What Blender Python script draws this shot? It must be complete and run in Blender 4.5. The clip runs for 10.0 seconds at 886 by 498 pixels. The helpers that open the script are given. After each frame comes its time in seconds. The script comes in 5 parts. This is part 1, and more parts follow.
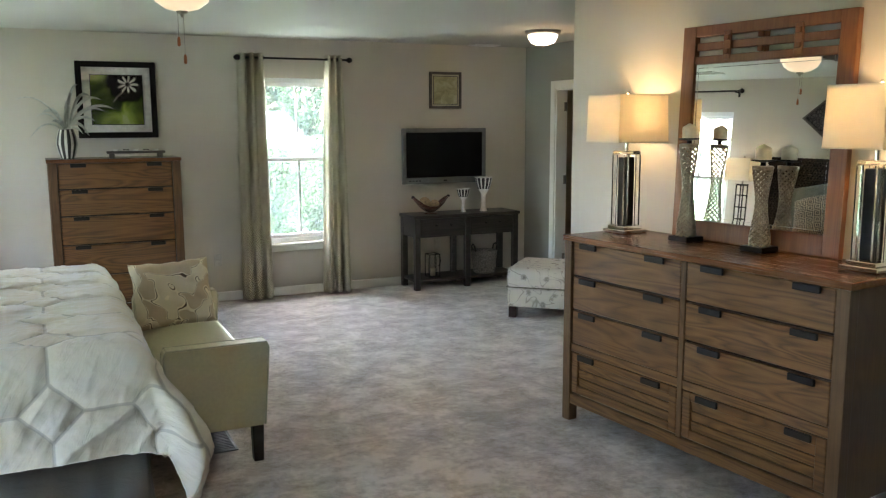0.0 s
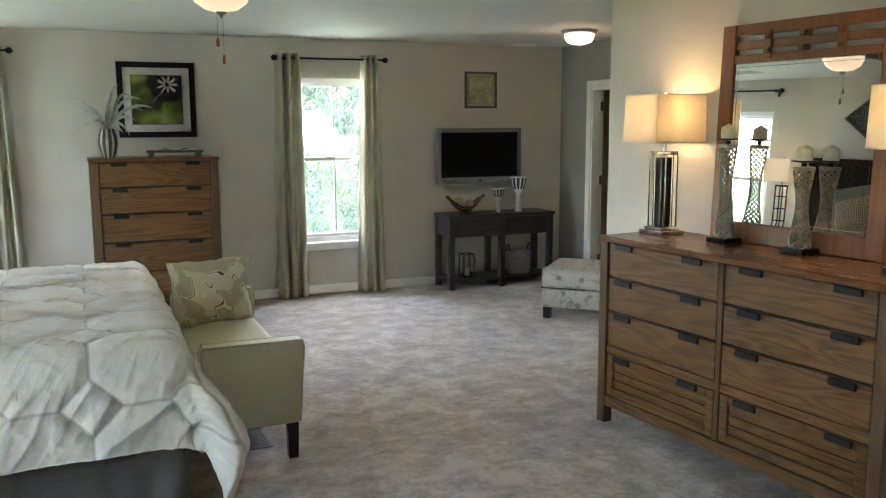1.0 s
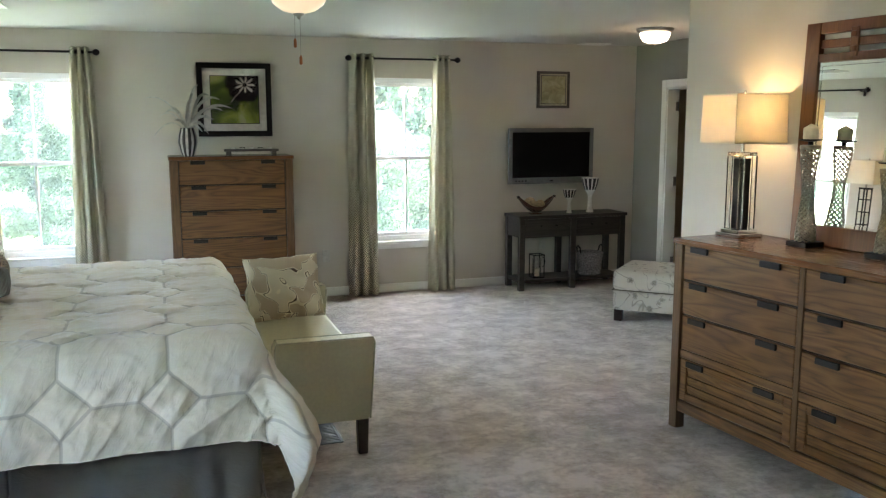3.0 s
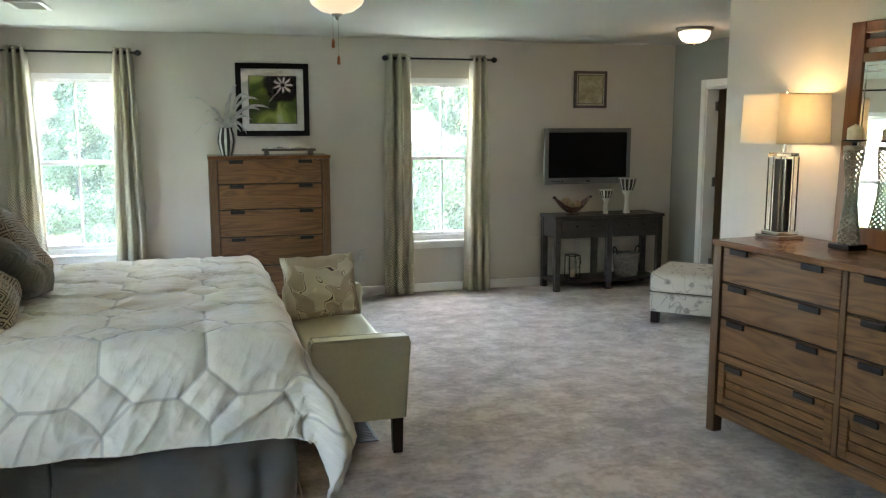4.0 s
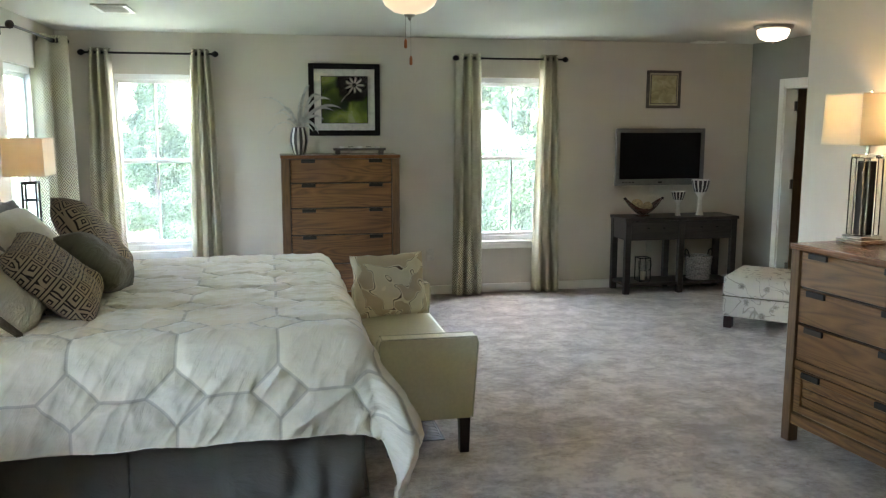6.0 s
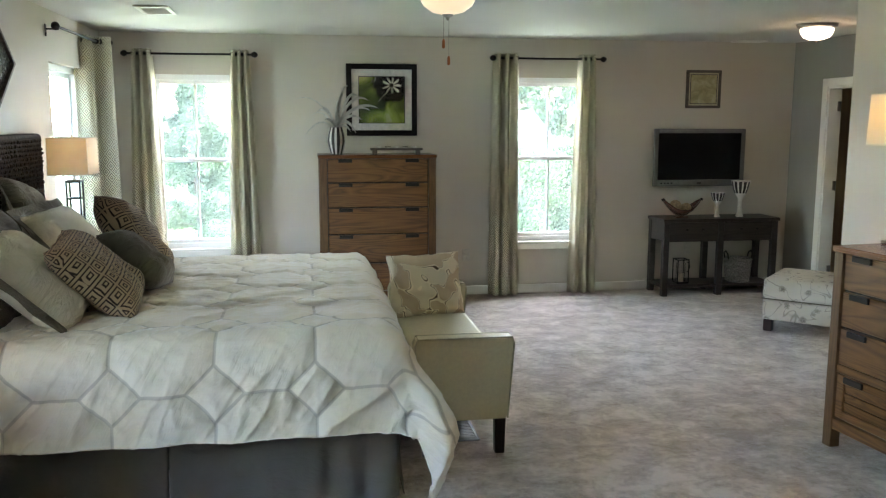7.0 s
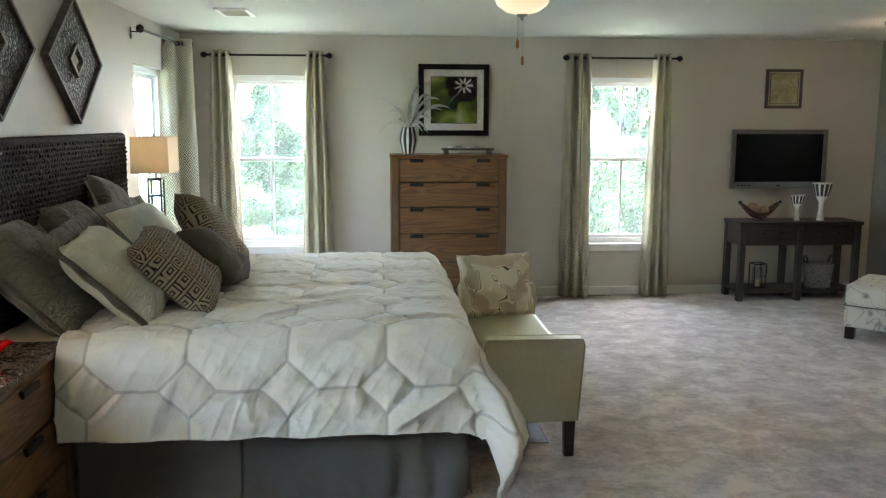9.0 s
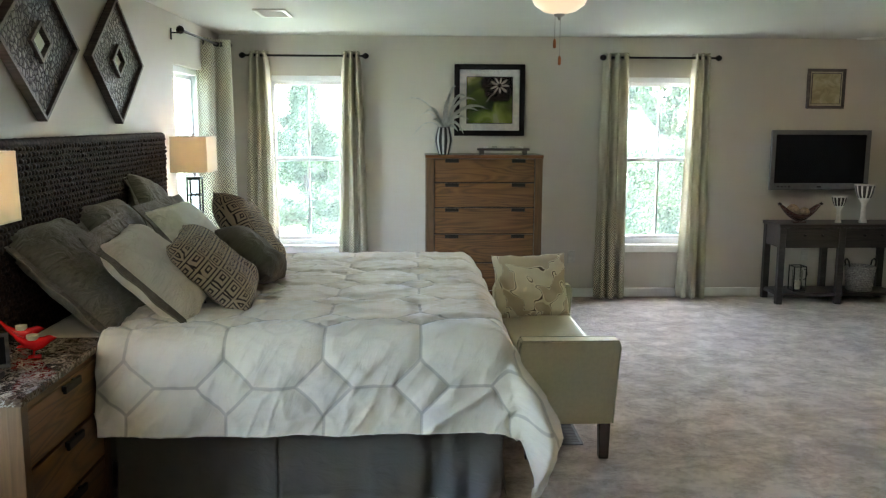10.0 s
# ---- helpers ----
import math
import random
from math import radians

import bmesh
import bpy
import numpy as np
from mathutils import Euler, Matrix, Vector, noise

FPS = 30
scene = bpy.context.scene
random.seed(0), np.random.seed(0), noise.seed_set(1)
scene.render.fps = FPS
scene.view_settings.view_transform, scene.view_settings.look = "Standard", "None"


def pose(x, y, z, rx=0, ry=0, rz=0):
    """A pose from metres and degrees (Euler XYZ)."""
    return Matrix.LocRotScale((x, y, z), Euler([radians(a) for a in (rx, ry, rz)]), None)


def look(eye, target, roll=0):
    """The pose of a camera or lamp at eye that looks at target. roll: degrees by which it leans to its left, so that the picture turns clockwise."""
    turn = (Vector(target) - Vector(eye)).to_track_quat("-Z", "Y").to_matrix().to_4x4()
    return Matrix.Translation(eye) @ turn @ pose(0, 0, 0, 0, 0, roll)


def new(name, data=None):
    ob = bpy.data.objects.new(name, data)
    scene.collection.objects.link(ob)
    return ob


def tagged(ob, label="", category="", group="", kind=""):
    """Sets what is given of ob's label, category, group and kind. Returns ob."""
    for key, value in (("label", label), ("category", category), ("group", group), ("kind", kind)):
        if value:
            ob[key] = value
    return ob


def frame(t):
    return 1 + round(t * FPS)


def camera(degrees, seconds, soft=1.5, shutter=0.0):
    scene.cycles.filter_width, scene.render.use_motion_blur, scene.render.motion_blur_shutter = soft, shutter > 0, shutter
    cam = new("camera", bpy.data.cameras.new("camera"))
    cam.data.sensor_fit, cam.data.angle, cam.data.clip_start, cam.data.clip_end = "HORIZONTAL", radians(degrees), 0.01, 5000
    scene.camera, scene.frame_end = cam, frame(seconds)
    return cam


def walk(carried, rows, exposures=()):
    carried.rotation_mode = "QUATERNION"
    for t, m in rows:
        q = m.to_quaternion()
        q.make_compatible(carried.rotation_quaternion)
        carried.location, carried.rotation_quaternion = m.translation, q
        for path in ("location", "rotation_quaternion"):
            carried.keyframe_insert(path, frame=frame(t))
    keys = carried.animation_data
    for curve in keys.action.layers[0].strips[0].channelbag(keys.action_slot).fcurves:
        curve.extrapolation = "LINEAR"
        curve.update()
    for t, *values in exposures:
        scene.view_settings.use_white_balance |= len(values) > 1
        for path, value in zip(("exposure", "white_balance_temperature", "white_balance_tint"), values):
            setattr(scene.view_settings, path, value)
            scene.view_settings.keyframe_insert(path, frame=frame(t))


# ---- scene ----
# ---- camera: a slow pan on a tripod, the lens a little ahead of the pan axis ----
cam = camera(55.0, 10.0, 1.2)
AXIS = 25.5
EYE_H = 1.635
YAWS = ((0.0, 0.0), (0.5, 1.17), (1.0, 2.30), (1.5, 3.45), (2.0, 4.60), (2.5, 5.77), (4.0, 9.33), (4.5, 10.43), (5.0, 11.55), (5.5, 12.70),
        (7.0, 16.28), (7.5, 17.46), (8.0, 18.60), (8.5, 19.76), (9.0, 20.95), (9.5, 22.12), (10.0, 23.27))


def pan(t, yaw):
    a = radians(yaw - AXIS)
    return pose(-math.sin(a) * 0.14, math.cos(a) * 0.14, EYE_H, 81.5, 0, yaw - AXIS) @ pose(0, 0, 0, 0, 0, -(0.24 - 0.044 * t))


EXPOSURE = 6.58
walk(cam, [(t, pan(t, y)) for t, y in YAWS], exposures=((0.0, EXPOSURE, 6900, 17), (10.0, EXPOSURE, 6900, 17)))

# ---- daylight ----
world = bpy.data.worlds.new("sky")
scene.world = world
world.use_nodes = True
wn = world.node_tree.nodes
sky = wn.new("ShaderNodeTexSky")
sky.sky_type = "NISHITA"
sky.sun_disc = False
sky.sun_elevation, sky.sun_rotation = radians(52), radians(20)
sky.dust_density, sky.air_density = 1.0, 1.0
world.node_tree.links.new(sky.outputs[0], wn["Background"].inputs[0])
wn["Background"].inputs[1].default_value = 0.15
sun = new("sun", bpy.data.lights.new("sun", "SUN"))
sun.data.energy, sun.data.angle, sun.data.color = 1.0, radians(12), (1.0, 0.95, 0.88)
sun.matrix_world = look((0, 0, 30), (-20, 9, 0))


def lamp_area(name, m, w, h, power, colour):
    li = bpy.data.lights.new(name, "AREA")
    li.shape, li.size, li.size_y, li.energy, li.color = "RECTANGLE", w, h, power, colour
    ob = new(name, li)
    ob.matrix_world = m
    return ob


def lamp_point(name, at, power, colour, r=0.03):
    li = bpy.data.lights.new(name, "POINT")
    li.energy, li.color, li.shadow_soft_size = power, colour, r
    ob = new(name, li)
    ob.location = at
    return ob


DAY = (0.90, 1.0, 1.0)
WARM = (1.0, 0.71, 0.36)
lamp_area("window_daylight", look((-1.73, 2.42, 1.28), (3, 2.9, 0.7)), 0.72, 1.45, 0.045, DAY)
lamp_area("corner_window_daylight", look((-1.90, 6.935, 1.30), (3, 6.3, 0.5)), 0.85, 1.45, 0.06, DAY)
for wx in (-0.925, 2.33):
    lamp_area("window_head_daylight", look((wx, 8.02, 2.012), (wx, 5.2, 0.2)), 0.64, 0.05, 0.065, DAY)

# ---- materials ----
MATS = {}


class Nodes:
    """Small helper round a material's node tree."""

    def __init__(self, name, rough=0.5, metal=0.0):
        self.mat = bpy.data.materials.new(name)
        self.mat.use_nodes = True
        self.t = self.mat.node_tree
        self.b = self.t.nodes["Principled BSDF"]
        self.b.inputs["Roughness"].default_value = rough
        self.b.inputs["Metallic"].default_value = metal

    def n(self, kind, **props):
        node = self.t.nodes.new(kind)
        for key, value in props.items():
            setattr(node, key, value)
        return node

    def link(self, a, b):
        self.t.links.new(a, b)

    def val(self, x, socket):
        if isinstance(x, (int, float)):
            socket.default_value = x
        else:
            self.link(x, socket)

    def math(self, op, a, b=0.0, c=None, clamp=False):
        node = self.n("ShaderNodeMath", operation=op, use_clamp=clamp)
        self.val(a, node.inputs[0])
        self.val(b, node.inputs[1])
        if c is not None:
            self.val(c, node.inputs[2])
        return node.outputs[0]

    def coord(self, which="Object", scale=(1, 1, 1), rot=(0, 0, 0), loc=(0, 0, 0)):
        tc = self.n("ShaderNodeTexCoord")
        mp = self.n("ShaderNodeMapping")
        mp.inputs["Scale"].default_value, mp.inputs["Rotation"].default_value, mp.inputs["Location"].default_value = scale, rot, loc
        self.link(tc.outputs[which], mp.inputs[0])
        return mp.outputs[0]

    def noise(self, vec, scale, detail=3.0, rough=0.5, distort=0.0):
        node = self.n("ShaderNodeTexNoise")
        node.inputs["Scale"].default_value, node.inputs["Detail"].default_value = scale, detail
        node.inputs["Roughness"].default_value, node.inputs["Distortion"].default_value = rough, distort
        self.link(vec, node.inputs["Vector"])
        return node.outputs["Fac"]

    def ramp(self, fac, stops):
        node = self.n("ShaderNodeValToRGB")
        el = node.color_ramp.elements
        while len(el) < len(stops):
            el.new(0.5)
        for e, (p, c) in zip(el, stops):
            e.position, e.color = p, (*c, 1)
        self.link(fac, node.inputs[0])
        return node.outputs[0]

    def mix(self, fac, a, b):
        node = self.n("ShaderNodeMix", data_type="RGBA")
        self.val(fac, node.inputs[0])
        for x, s in ((a, node.inputs[6]), (b, node.inputs[7])):
            if isinstance(x, tuple):
                s.default_value = (*x, 1)
            else:
                self.link(x, s)
        return node.outputs[2]

    def colour(self, c):
        if isinstance(c, tuple):
            self.b.inputs["Base Color"].default_value = (*c, 1)
        else:
            self.link(c, self.b.inputs["Base Color"])

    def bump(self, height, strength=0.3, dist=0.01):
        node = self.n("ShaderNodeBump")
        node.inputs["Strength"].default_value, node.inputs["Distance"].default_value = strength, dist
        self.link(height, node.inputs["Height"])
        self.link(node.outputs[0], self.b.inputs["Normal"])

    def done(self):
        MATS[self.mat.name] = self.mat
        return self.mat


def paint(name, c, var=0.04, rough=0.6, bump=0.08, scale=160):
    m = Nodes(name, rough)
    v = m.coord()
    big = m.noise(v, 1.3, 4)
    m.colour(m.ramp(big, ((0.3, tuple(x * (1 - var) for x in c)), (0.7, tuple(min(1, x * (1 + var)) for x in c)))))
    m.bump(m.noise(v, scale, 3), bump, 0.002)
    return m.done()


def wood(name, c1, c2, c3, axis=0, rough=0.38, grain=1.0):
    """Stained oak: long cathedral figure along one axis, dark pores."""
    m = Nodes(name, rough)
    sc = [7.0, 7.0, 7.0]
    sc[axis] = 0.75
    info = m.n("ShaderNodeObjectInfo")
    tc = m.n("ShaderNodeTexCoord")
    add = m.n("ShaderNodeVectorMath", operation="ADD")
    m.link(tc.outputs["Object"], add.inputs[0])
    comb = m.n("ShaderNodeCombineXYZ")
    for i, k in enumerate((3.1, 5.3, 7.7)):
        m.link(m.math("MULTIPLY", info.outputs["Random"], k), comb.inputs[i])
    m.link(comb.outputs[0], add.inputs[1])
    mp = m.n("ShaderNodeMapping")
    mp.inputs["Scale"].default_value = sc
    m.link(add.outputs[0], mp.inputs[0])
    v = mp.outputs[0]
    base = m.noise(v, 1.1, 2, 0.5, 0.6)
    rings = m.math("FRACT", m.math("MULTIPLY", base, 11.0))
    rings = m.math("ABSOLUTE", m.math("SUBTRACT", rings, 0.5))
    sp = [150.0, 150.0, 150.0]
    sp[axis] = 4.0
    mp2 = m.n("ShaderNodeMapping")
    mp2.inputs["Scale"].default_value = sp
    m.link(add.outputs[0], mp2.inputs[0])
    pores = m.noise(mp2.outputs[0], 1.0, 3, 0.6)
    fig = m.math("ADD", m.math("MULTIPLY", rings, 0.9 * grain), m.math("MULTIPLY", pores, 0.55))
    col = m.ramp(fig, ((0.18, c1), (0.48, c2), (0.85, c3)))
    rnd = m.math("MULTIPLY_ADD", info.outputs["Random"], 0.22, 0.0)
    m.colour(m.mix(rnd, col, c1))
    m.bump(pores, 0.12, 0.002)
    rg = m.math("MULTIPLY_ADD", pores, 0.25, rough - 0.1)
    m.link(rg, m.b.inputs["Roughness"])
    return m.done()


def plain(name, c, rough=0.5, metal=0.0, var=0.12, scale=30, bump=0.0):
    m = Nodes(name, rough, metal)
    v = m.coord()
    f = m.noise(v, scale, 4)
    m.colour(m.ramp(f, ((0.3, tuple(x * (1 - var) for x in c)), (0.7, tuple(min(1, x * (1 + var)) for x in c)))))
    if bump:
        m.bump(f, bump, 0.004)
    return m.done()


WALL = paint("wall_paint", (0.555, 0.512, 0.445))
# darker and greyer than WALL, on the east wall only
WALL_GREY = paint("darker_grey_wall", (0.265, 0.26, 0.23))
CEIL = paint("ceiling_paint", (0.61, 0.605, 0.57), 0.02, 0.8, 0.15, 90)
TRIM = paint("white_trim_paint", (0.80, 0.79, 0.75), 0.02, 0.35, 0.02)
TAN = paint("tan_closet_paint", (0.58, 0.43, 0.27))
OAK = wood("stained_oak", (0.078, 0.032, 0.009), (0.166, 0.073, 0.021), (0.235, 0.110, 0.036))
OAK_V = wood("stained_oak_upright", (0.092, 0.044, 0.016), (0.143, 0.072, 0.027), (0.182, 0.097, 0.040), axis=2, grain=0.5)
OAK_TOP = wood("stained_oak_top", (0.12, 0.050, 0.021), (0.19, 0.083, 0.036), (0.25, 0.117, 0.052), rough=0.22, grain=0.5)
# oak of the mirror frame, reddened: the lamps' warm light is in its colour
OAK_LAMPLIT = wood("lamplit_stained_oak", (0.14, 0.046, 0.012), (0.205, 0.074, 0.021), (0.25, 0.10, 0.032), axis=2, grain=0.4)
DARK = wood("espresso_wood", (0.017, 0.013, 0.011), (0.028, 0.022, 0.019), (0.042, 0.033, 0.028), rough=0.42)
LEG = plain("dark_leg_wood", (0.022, 0.010, 0.007), 0.35)
BLACK = plain("black_metal", (0.012, 0.011, 0.011), 0.42, 0.6)
PULL = plain("blackened_bronze", (0.016, 0.014, 0.014), 0.45, 0.5)
CHROME = plain("polished_chrome", (0.80, 0.80, 0.79), 0.08, 1.0, 0.02)


def carpet_mat():
    m = Nodes("cut_pile_carpet", 0.95)
    v = m.coord()
    tread = m.noise(v, 5.6, 5, 0.64, 0.15)
    wide = m.noise(v, 0.9, 3, 0.5, 0.4)
    fibre = m.noise(v, 240, 2)
    tuft = m.noise(v, 26, 4, 0.7)
    f = m.math("ADD", m.math("MULTIPLY", tread, 0.50), m.math("ADD", m.math("MULTIPLY", wide, 0.22), m.math("MULTIPLY", tuft, 0.28)))
    col = m.ramp(f, ((0.41, (0.215, 0.166, 0.138)), (0.50, (0.415, 0.348, 0.310)), (0.58, (0.650, 0.578, 0.528))))
    col = m.mix(m.math("MULTIPLY", fibre, 0.25), col, (0.27, 0.225, 0.20))
    m.colour(col)
    m.b.inputs["Sheen Weight"].default_value = 0.6
    m.b.inputs["Sheen Tint"].default_value = (1.0, 0.95, 0.90, 1)
    h = m.math("ADD", m.math("MULTIPLY", fibre, 0.25), f)
    m.bump(h, 0.8, 0.02)
    return m.done()


CARPET = carpet_mat()

# ---- mesh helpers ----


def part(name, bm, material, parent=None, label="", smooth=False, m=None):
    me = bpy.data.meshes.new(name)
    bm.normal_update()
    bm.to_mesh(me)
    bm.free()
    for mt in material if isinstance(material, (list, tuple)) else (material,):
        me.materials.append(mt)
    if smooth:
        for p in me.polygons:
            p.use_smooth = True
        me.set_sharp_from_angle(angle=radians(40))
    ob = new(name, me)
    if parent is not None:
        ob.parent = parent
    if m is not None:
        ob.matrix_basis = m
    if label:
        tagged(ob, label)
    return ob


def thing(name, m, label, category, group=""):
    ob = new(name)
    ob.empty_display_size = 0.1
    ob.matrix_basis = m
    return tagged(ob, label, category, group)


def box(bm, x0, x1, y0, y1, z0, z1, bevel=0.0, seg=1):
    r = bmesh.ops.create_cube(bm, size=1.0, matrix=Matrix.Translation(((x0 + x1) / 2, (y0 + y1) / 2, (z0 + z1) / 2)) @ Matrix.Diagonal((x1 - x0, y1 - y0, z1 - z0, 1)))
    if bevel:
        es = list({e for v in r["verts"] for e in v.link_edges})
        bmesh.ops.bevel(bm, geom=es, offset=bevel, segments=seg, affect="EDGES", profile=0.6)
    return bm


def B(x0, x1, y0, y1, z0, z1, bevel=0.0, seg=1):
    return box(bmesh.new(), x0, x1, y0, y1, z0, z1, bevel, seg)


def lathe(profile, seg=24, bm=None, m=None, closed=True):
    """A turned shape from (radius, z) pairs."""
    bm = bm or bmesh.new()
    rings = []
    for r, z in profile:
        ring = []
        for i in range(seg):
            a = 2 * math.pi * i / seg
            p = Vector((r * math.cos(a), r * math.sin(a), z))
            ring.append(bm.verts.new(m @ p if m else p))
        rings.append(ring)
    for a, b in zip(rings, rings[1:]):
        for i in range(seg):
            bm.faces.new((a[i], a[(i + 1) % seg], b[(i + 1) % seg], b[i]))
    if closed:
        bm.faces.new(rings[0][::-1])
        bm.faces.new(rings[-1])
    return bm


def tube(bm, pts, r, seg=8, r_end=None):
    """A round bar through points."""
    pts = [Vector(p) for p in pts]
    rings = []
    for i, p in enumerate(pts):
        d = (pts[min(i + 1, len(pts) - 1)] - pts[max(i - 1, 0)]).normalized()
        side = d.cross(Vector((0, 0, 1)))
        if side.length < 0.01:
            side = d.cross(Vector((1, 0, 0)))
        side.normalize()
        up = side.cross(d)
        rr = r if r_end is None else r + (r_end - r) * i / max(1, len(pts) - 1)
        rings.append([bm.verts.new(p + (side * math.cos(2 * math.pi * k / seg) + up * math.sin(2 * math.pi * k / seg)) * rr) for k in range(seg)])
    for a, b in zip(rings, rings[1:]):
        for k in range(seg):
            bm.faces.new((a[k], a[(k + 1) % seg], b[(k + 1) % seg], b[k]))
    bm.faces.new(rings[0][::-1])
    bm.faces.new(rings[-1])
    return bm


def prism(bm, pts, z0, z1):
    lo = [bm.verts.new((x, y, z0)) for x, y in pts]
    hi = [bm.verts.new((x, y, z1)) for x, y in pts]
    n = len(pts)
    bm.faces.new(lo[::-1])
    bm.faces.new(hi)
    for i in range(n):
        bm.faces.new((lo[i], lo[(i + 1) % n], hi[(i + 1) % n], hi[i]))
    bmesh.ops.recalc_face_normals(bm, faces=bm.faces[:])
    return bm


def structure(name, bm, mat, label):
    return tagged(part(name, bm, mat), label, "structure", kind="structure")


# ---- the room's shell ----
XL, XR, YB, YN, HC = -1.70, 4.79, 8.0, -2.1, 2.40
WINS_B = ((-1.30, -0.55), (1.96, 2.70))
WIN_L = (6.47, 7.40)
WIN_L2 = (2.02, 2.82)
SILL, HEAD = 0.50, 2.045
DOOR = (6.62, 7.41, 1.957)
DRESS = pose(2.62, 3.96, 0, 0, 0, -84)


def dress_xy(x, y):
    p = DRESS @ Vector((x, y, 0))
    return p.x, p.y


floor = structure("floor", B(XL - 0.15, 6.9, YN - 0.2, YB + 0.15, -0.12, 0.0), CARPET, "greyish beige cut-pile carpet with tread marks")
structure("ceiling", B(XL - 0.15, 6.9, YN - 0.2, YB + 0.15, HC, HC + 0.12), CEIL, "plain white painted flat ceiling")

bm = bmesh.new()
edges = [XL - 0.15]
for a, b in WINS_B:
    edges += [a, b]
edges.append(6.9)
for i in range(0, len(edges), 2):
    box(bm, edges[i], edges[i + 1], YB, YB + 0.15, 0, HC)
for a, b in WINS_B:
    box(bm, a, b, YB, YB + 0.15, 0, SILL)
    box(bm, a, b, YB, YB + 0.15, HEAD, HC)
structure("wall_north", bm, WALL, "warm grey beige painted wall with two windows")
bm = bmesh.new()
for y0, y1, z0, z1 in ((YN - 0.2, WIN_L2[0], 0, HC), (WIN_L2[1], WIN_L[0], 0, HC), (WIN_L[1], YB, 0, HC), (WIN_L[0], WIN_L[1], 0, SILL), (WIN_L[0], WIN_L[1], HEAD, HC),
                       (WIN_L2[0], WIN_L2[1], 0, SILL), (WIN_L2[0], WIN_L2[1], HEAD, HC)):
    box(bm, XL - 0.15, XL, y0, y1, z0, z1)
structure("wall_west", bm, WALL, "warm grey beige painted wall behind the bed")
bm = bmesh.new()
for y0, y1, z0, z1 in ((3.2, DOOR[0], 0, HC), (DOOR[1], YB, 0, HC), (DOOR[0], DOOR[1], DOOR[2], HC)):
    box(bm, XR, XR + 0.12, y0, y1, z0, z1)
structure("wall_east", bm, WALL_GREY, "darker grey wall with a closet doorway")
bm = bmesh.new()
p0, p1 = dress_xy(-0.57, 0.52), dress_xy(-0.57, 0.64)
q0, q1 = dress_xy(6.4, 0.52), dress_xy(6.4, 0.64)
prism(bm, [p0, p1, q1, q0], 0, HC)
structure("wall_dresser", bm, WALL, "warm grey beige painted wall behind the dresser")
bm = bmesh.new()
prism(bm, [p1, dress_xy(-0.45, 0.64), (XR, 4.35), (XR, 4.55)], 0, HC)
structure("wall_return", bm, WALL, "painted return wall of the sitting area")
bm = bmesh.new()
box(bm, XL - 0.15, 3.9, YN - 0.12, YN, 0, HC)
structure("wall_south", bm, WALL, "plain painted wall closing the room")
bm = bmesh.new()
box(bm, 6.4, 6.5, 5.0, YB, 0, HC)
box(bm, XR + 0.12, 6.4, 5.0, 5.1, 0, HC)
structure("wall_closet", bm, TAN, "tan painted closet walls")
bm = bmesh.new()
box(bm, XR + 0.12, 6.4, YB - 0.02, YB - 0.003, 0, HC)
structure("wall_closet_end", bm, TAN, "tan painted closet end wall")


def base_run(x0, x1, y0, y1):
    bm = bmesh.new()
    box(bm, x0, x1, y0, y1, 0, 0.085, 0.004)
    return structure("baseboard", bm, TRIM, "white painted baseboard")


base_run(XL, XR, YB - 0.014, YB)
base_run(XL, XL + 0.014, YN, YB - 0.014)
base_run(XR - 0.014, XR, 7.60, YB - 0.014)
base_run(XR - 0.014, XR, 4.6, 6.42)
bm = B(-0.57, 6.0, 0.506, 0.52, 0, 0.085, 0.004)
bm.transform(DRESS)
structure("baseboard", bm, TRIM, "white painted baseboard")


# ---- more materials ----
def uv_split(m):
    tc = m.n("ShaderNodeTexCoord")
    sep = m.n("ShaderNodeSeparateXYZ")
    m.link(tc.outputs["UV"], sep.inputs[0])
    return sep.outputs[0], sep.outputs[1]


def fret_mask(m, u, v, cell, line):
    """Nested turned squares joined by bars, as in a woven fretwork: 1 on the lines."""
    a = m.math("DIVIDE", m.math("ADD", u, v), cell)
    b = m.math("DIVIDE", m.math("SUBTRACT", u, v), cell)
    fa = m.math("ABSOLUTE", m.math("SUBTRACT", m.math("FRACT", a), 0.5))
    fb = m.math("ABSOLUTE", m.math("SUBTRACT", m.math("FRACT", b), 0.5))
    ring = m.math("MAXIMUM", fa, fb)
    saw = m.math("ABSOLUTE", m.math("SUBTRACT", m.math("FRACT", m.math("MULTIPLY", ring, 4.0)), 0.5))
    return m.math("SMOOTH_MIN", m.math("MULTIPLY", m.math("SUBTRACT", line, saw), 9.0, clamp=True), 1.0, 0.0)


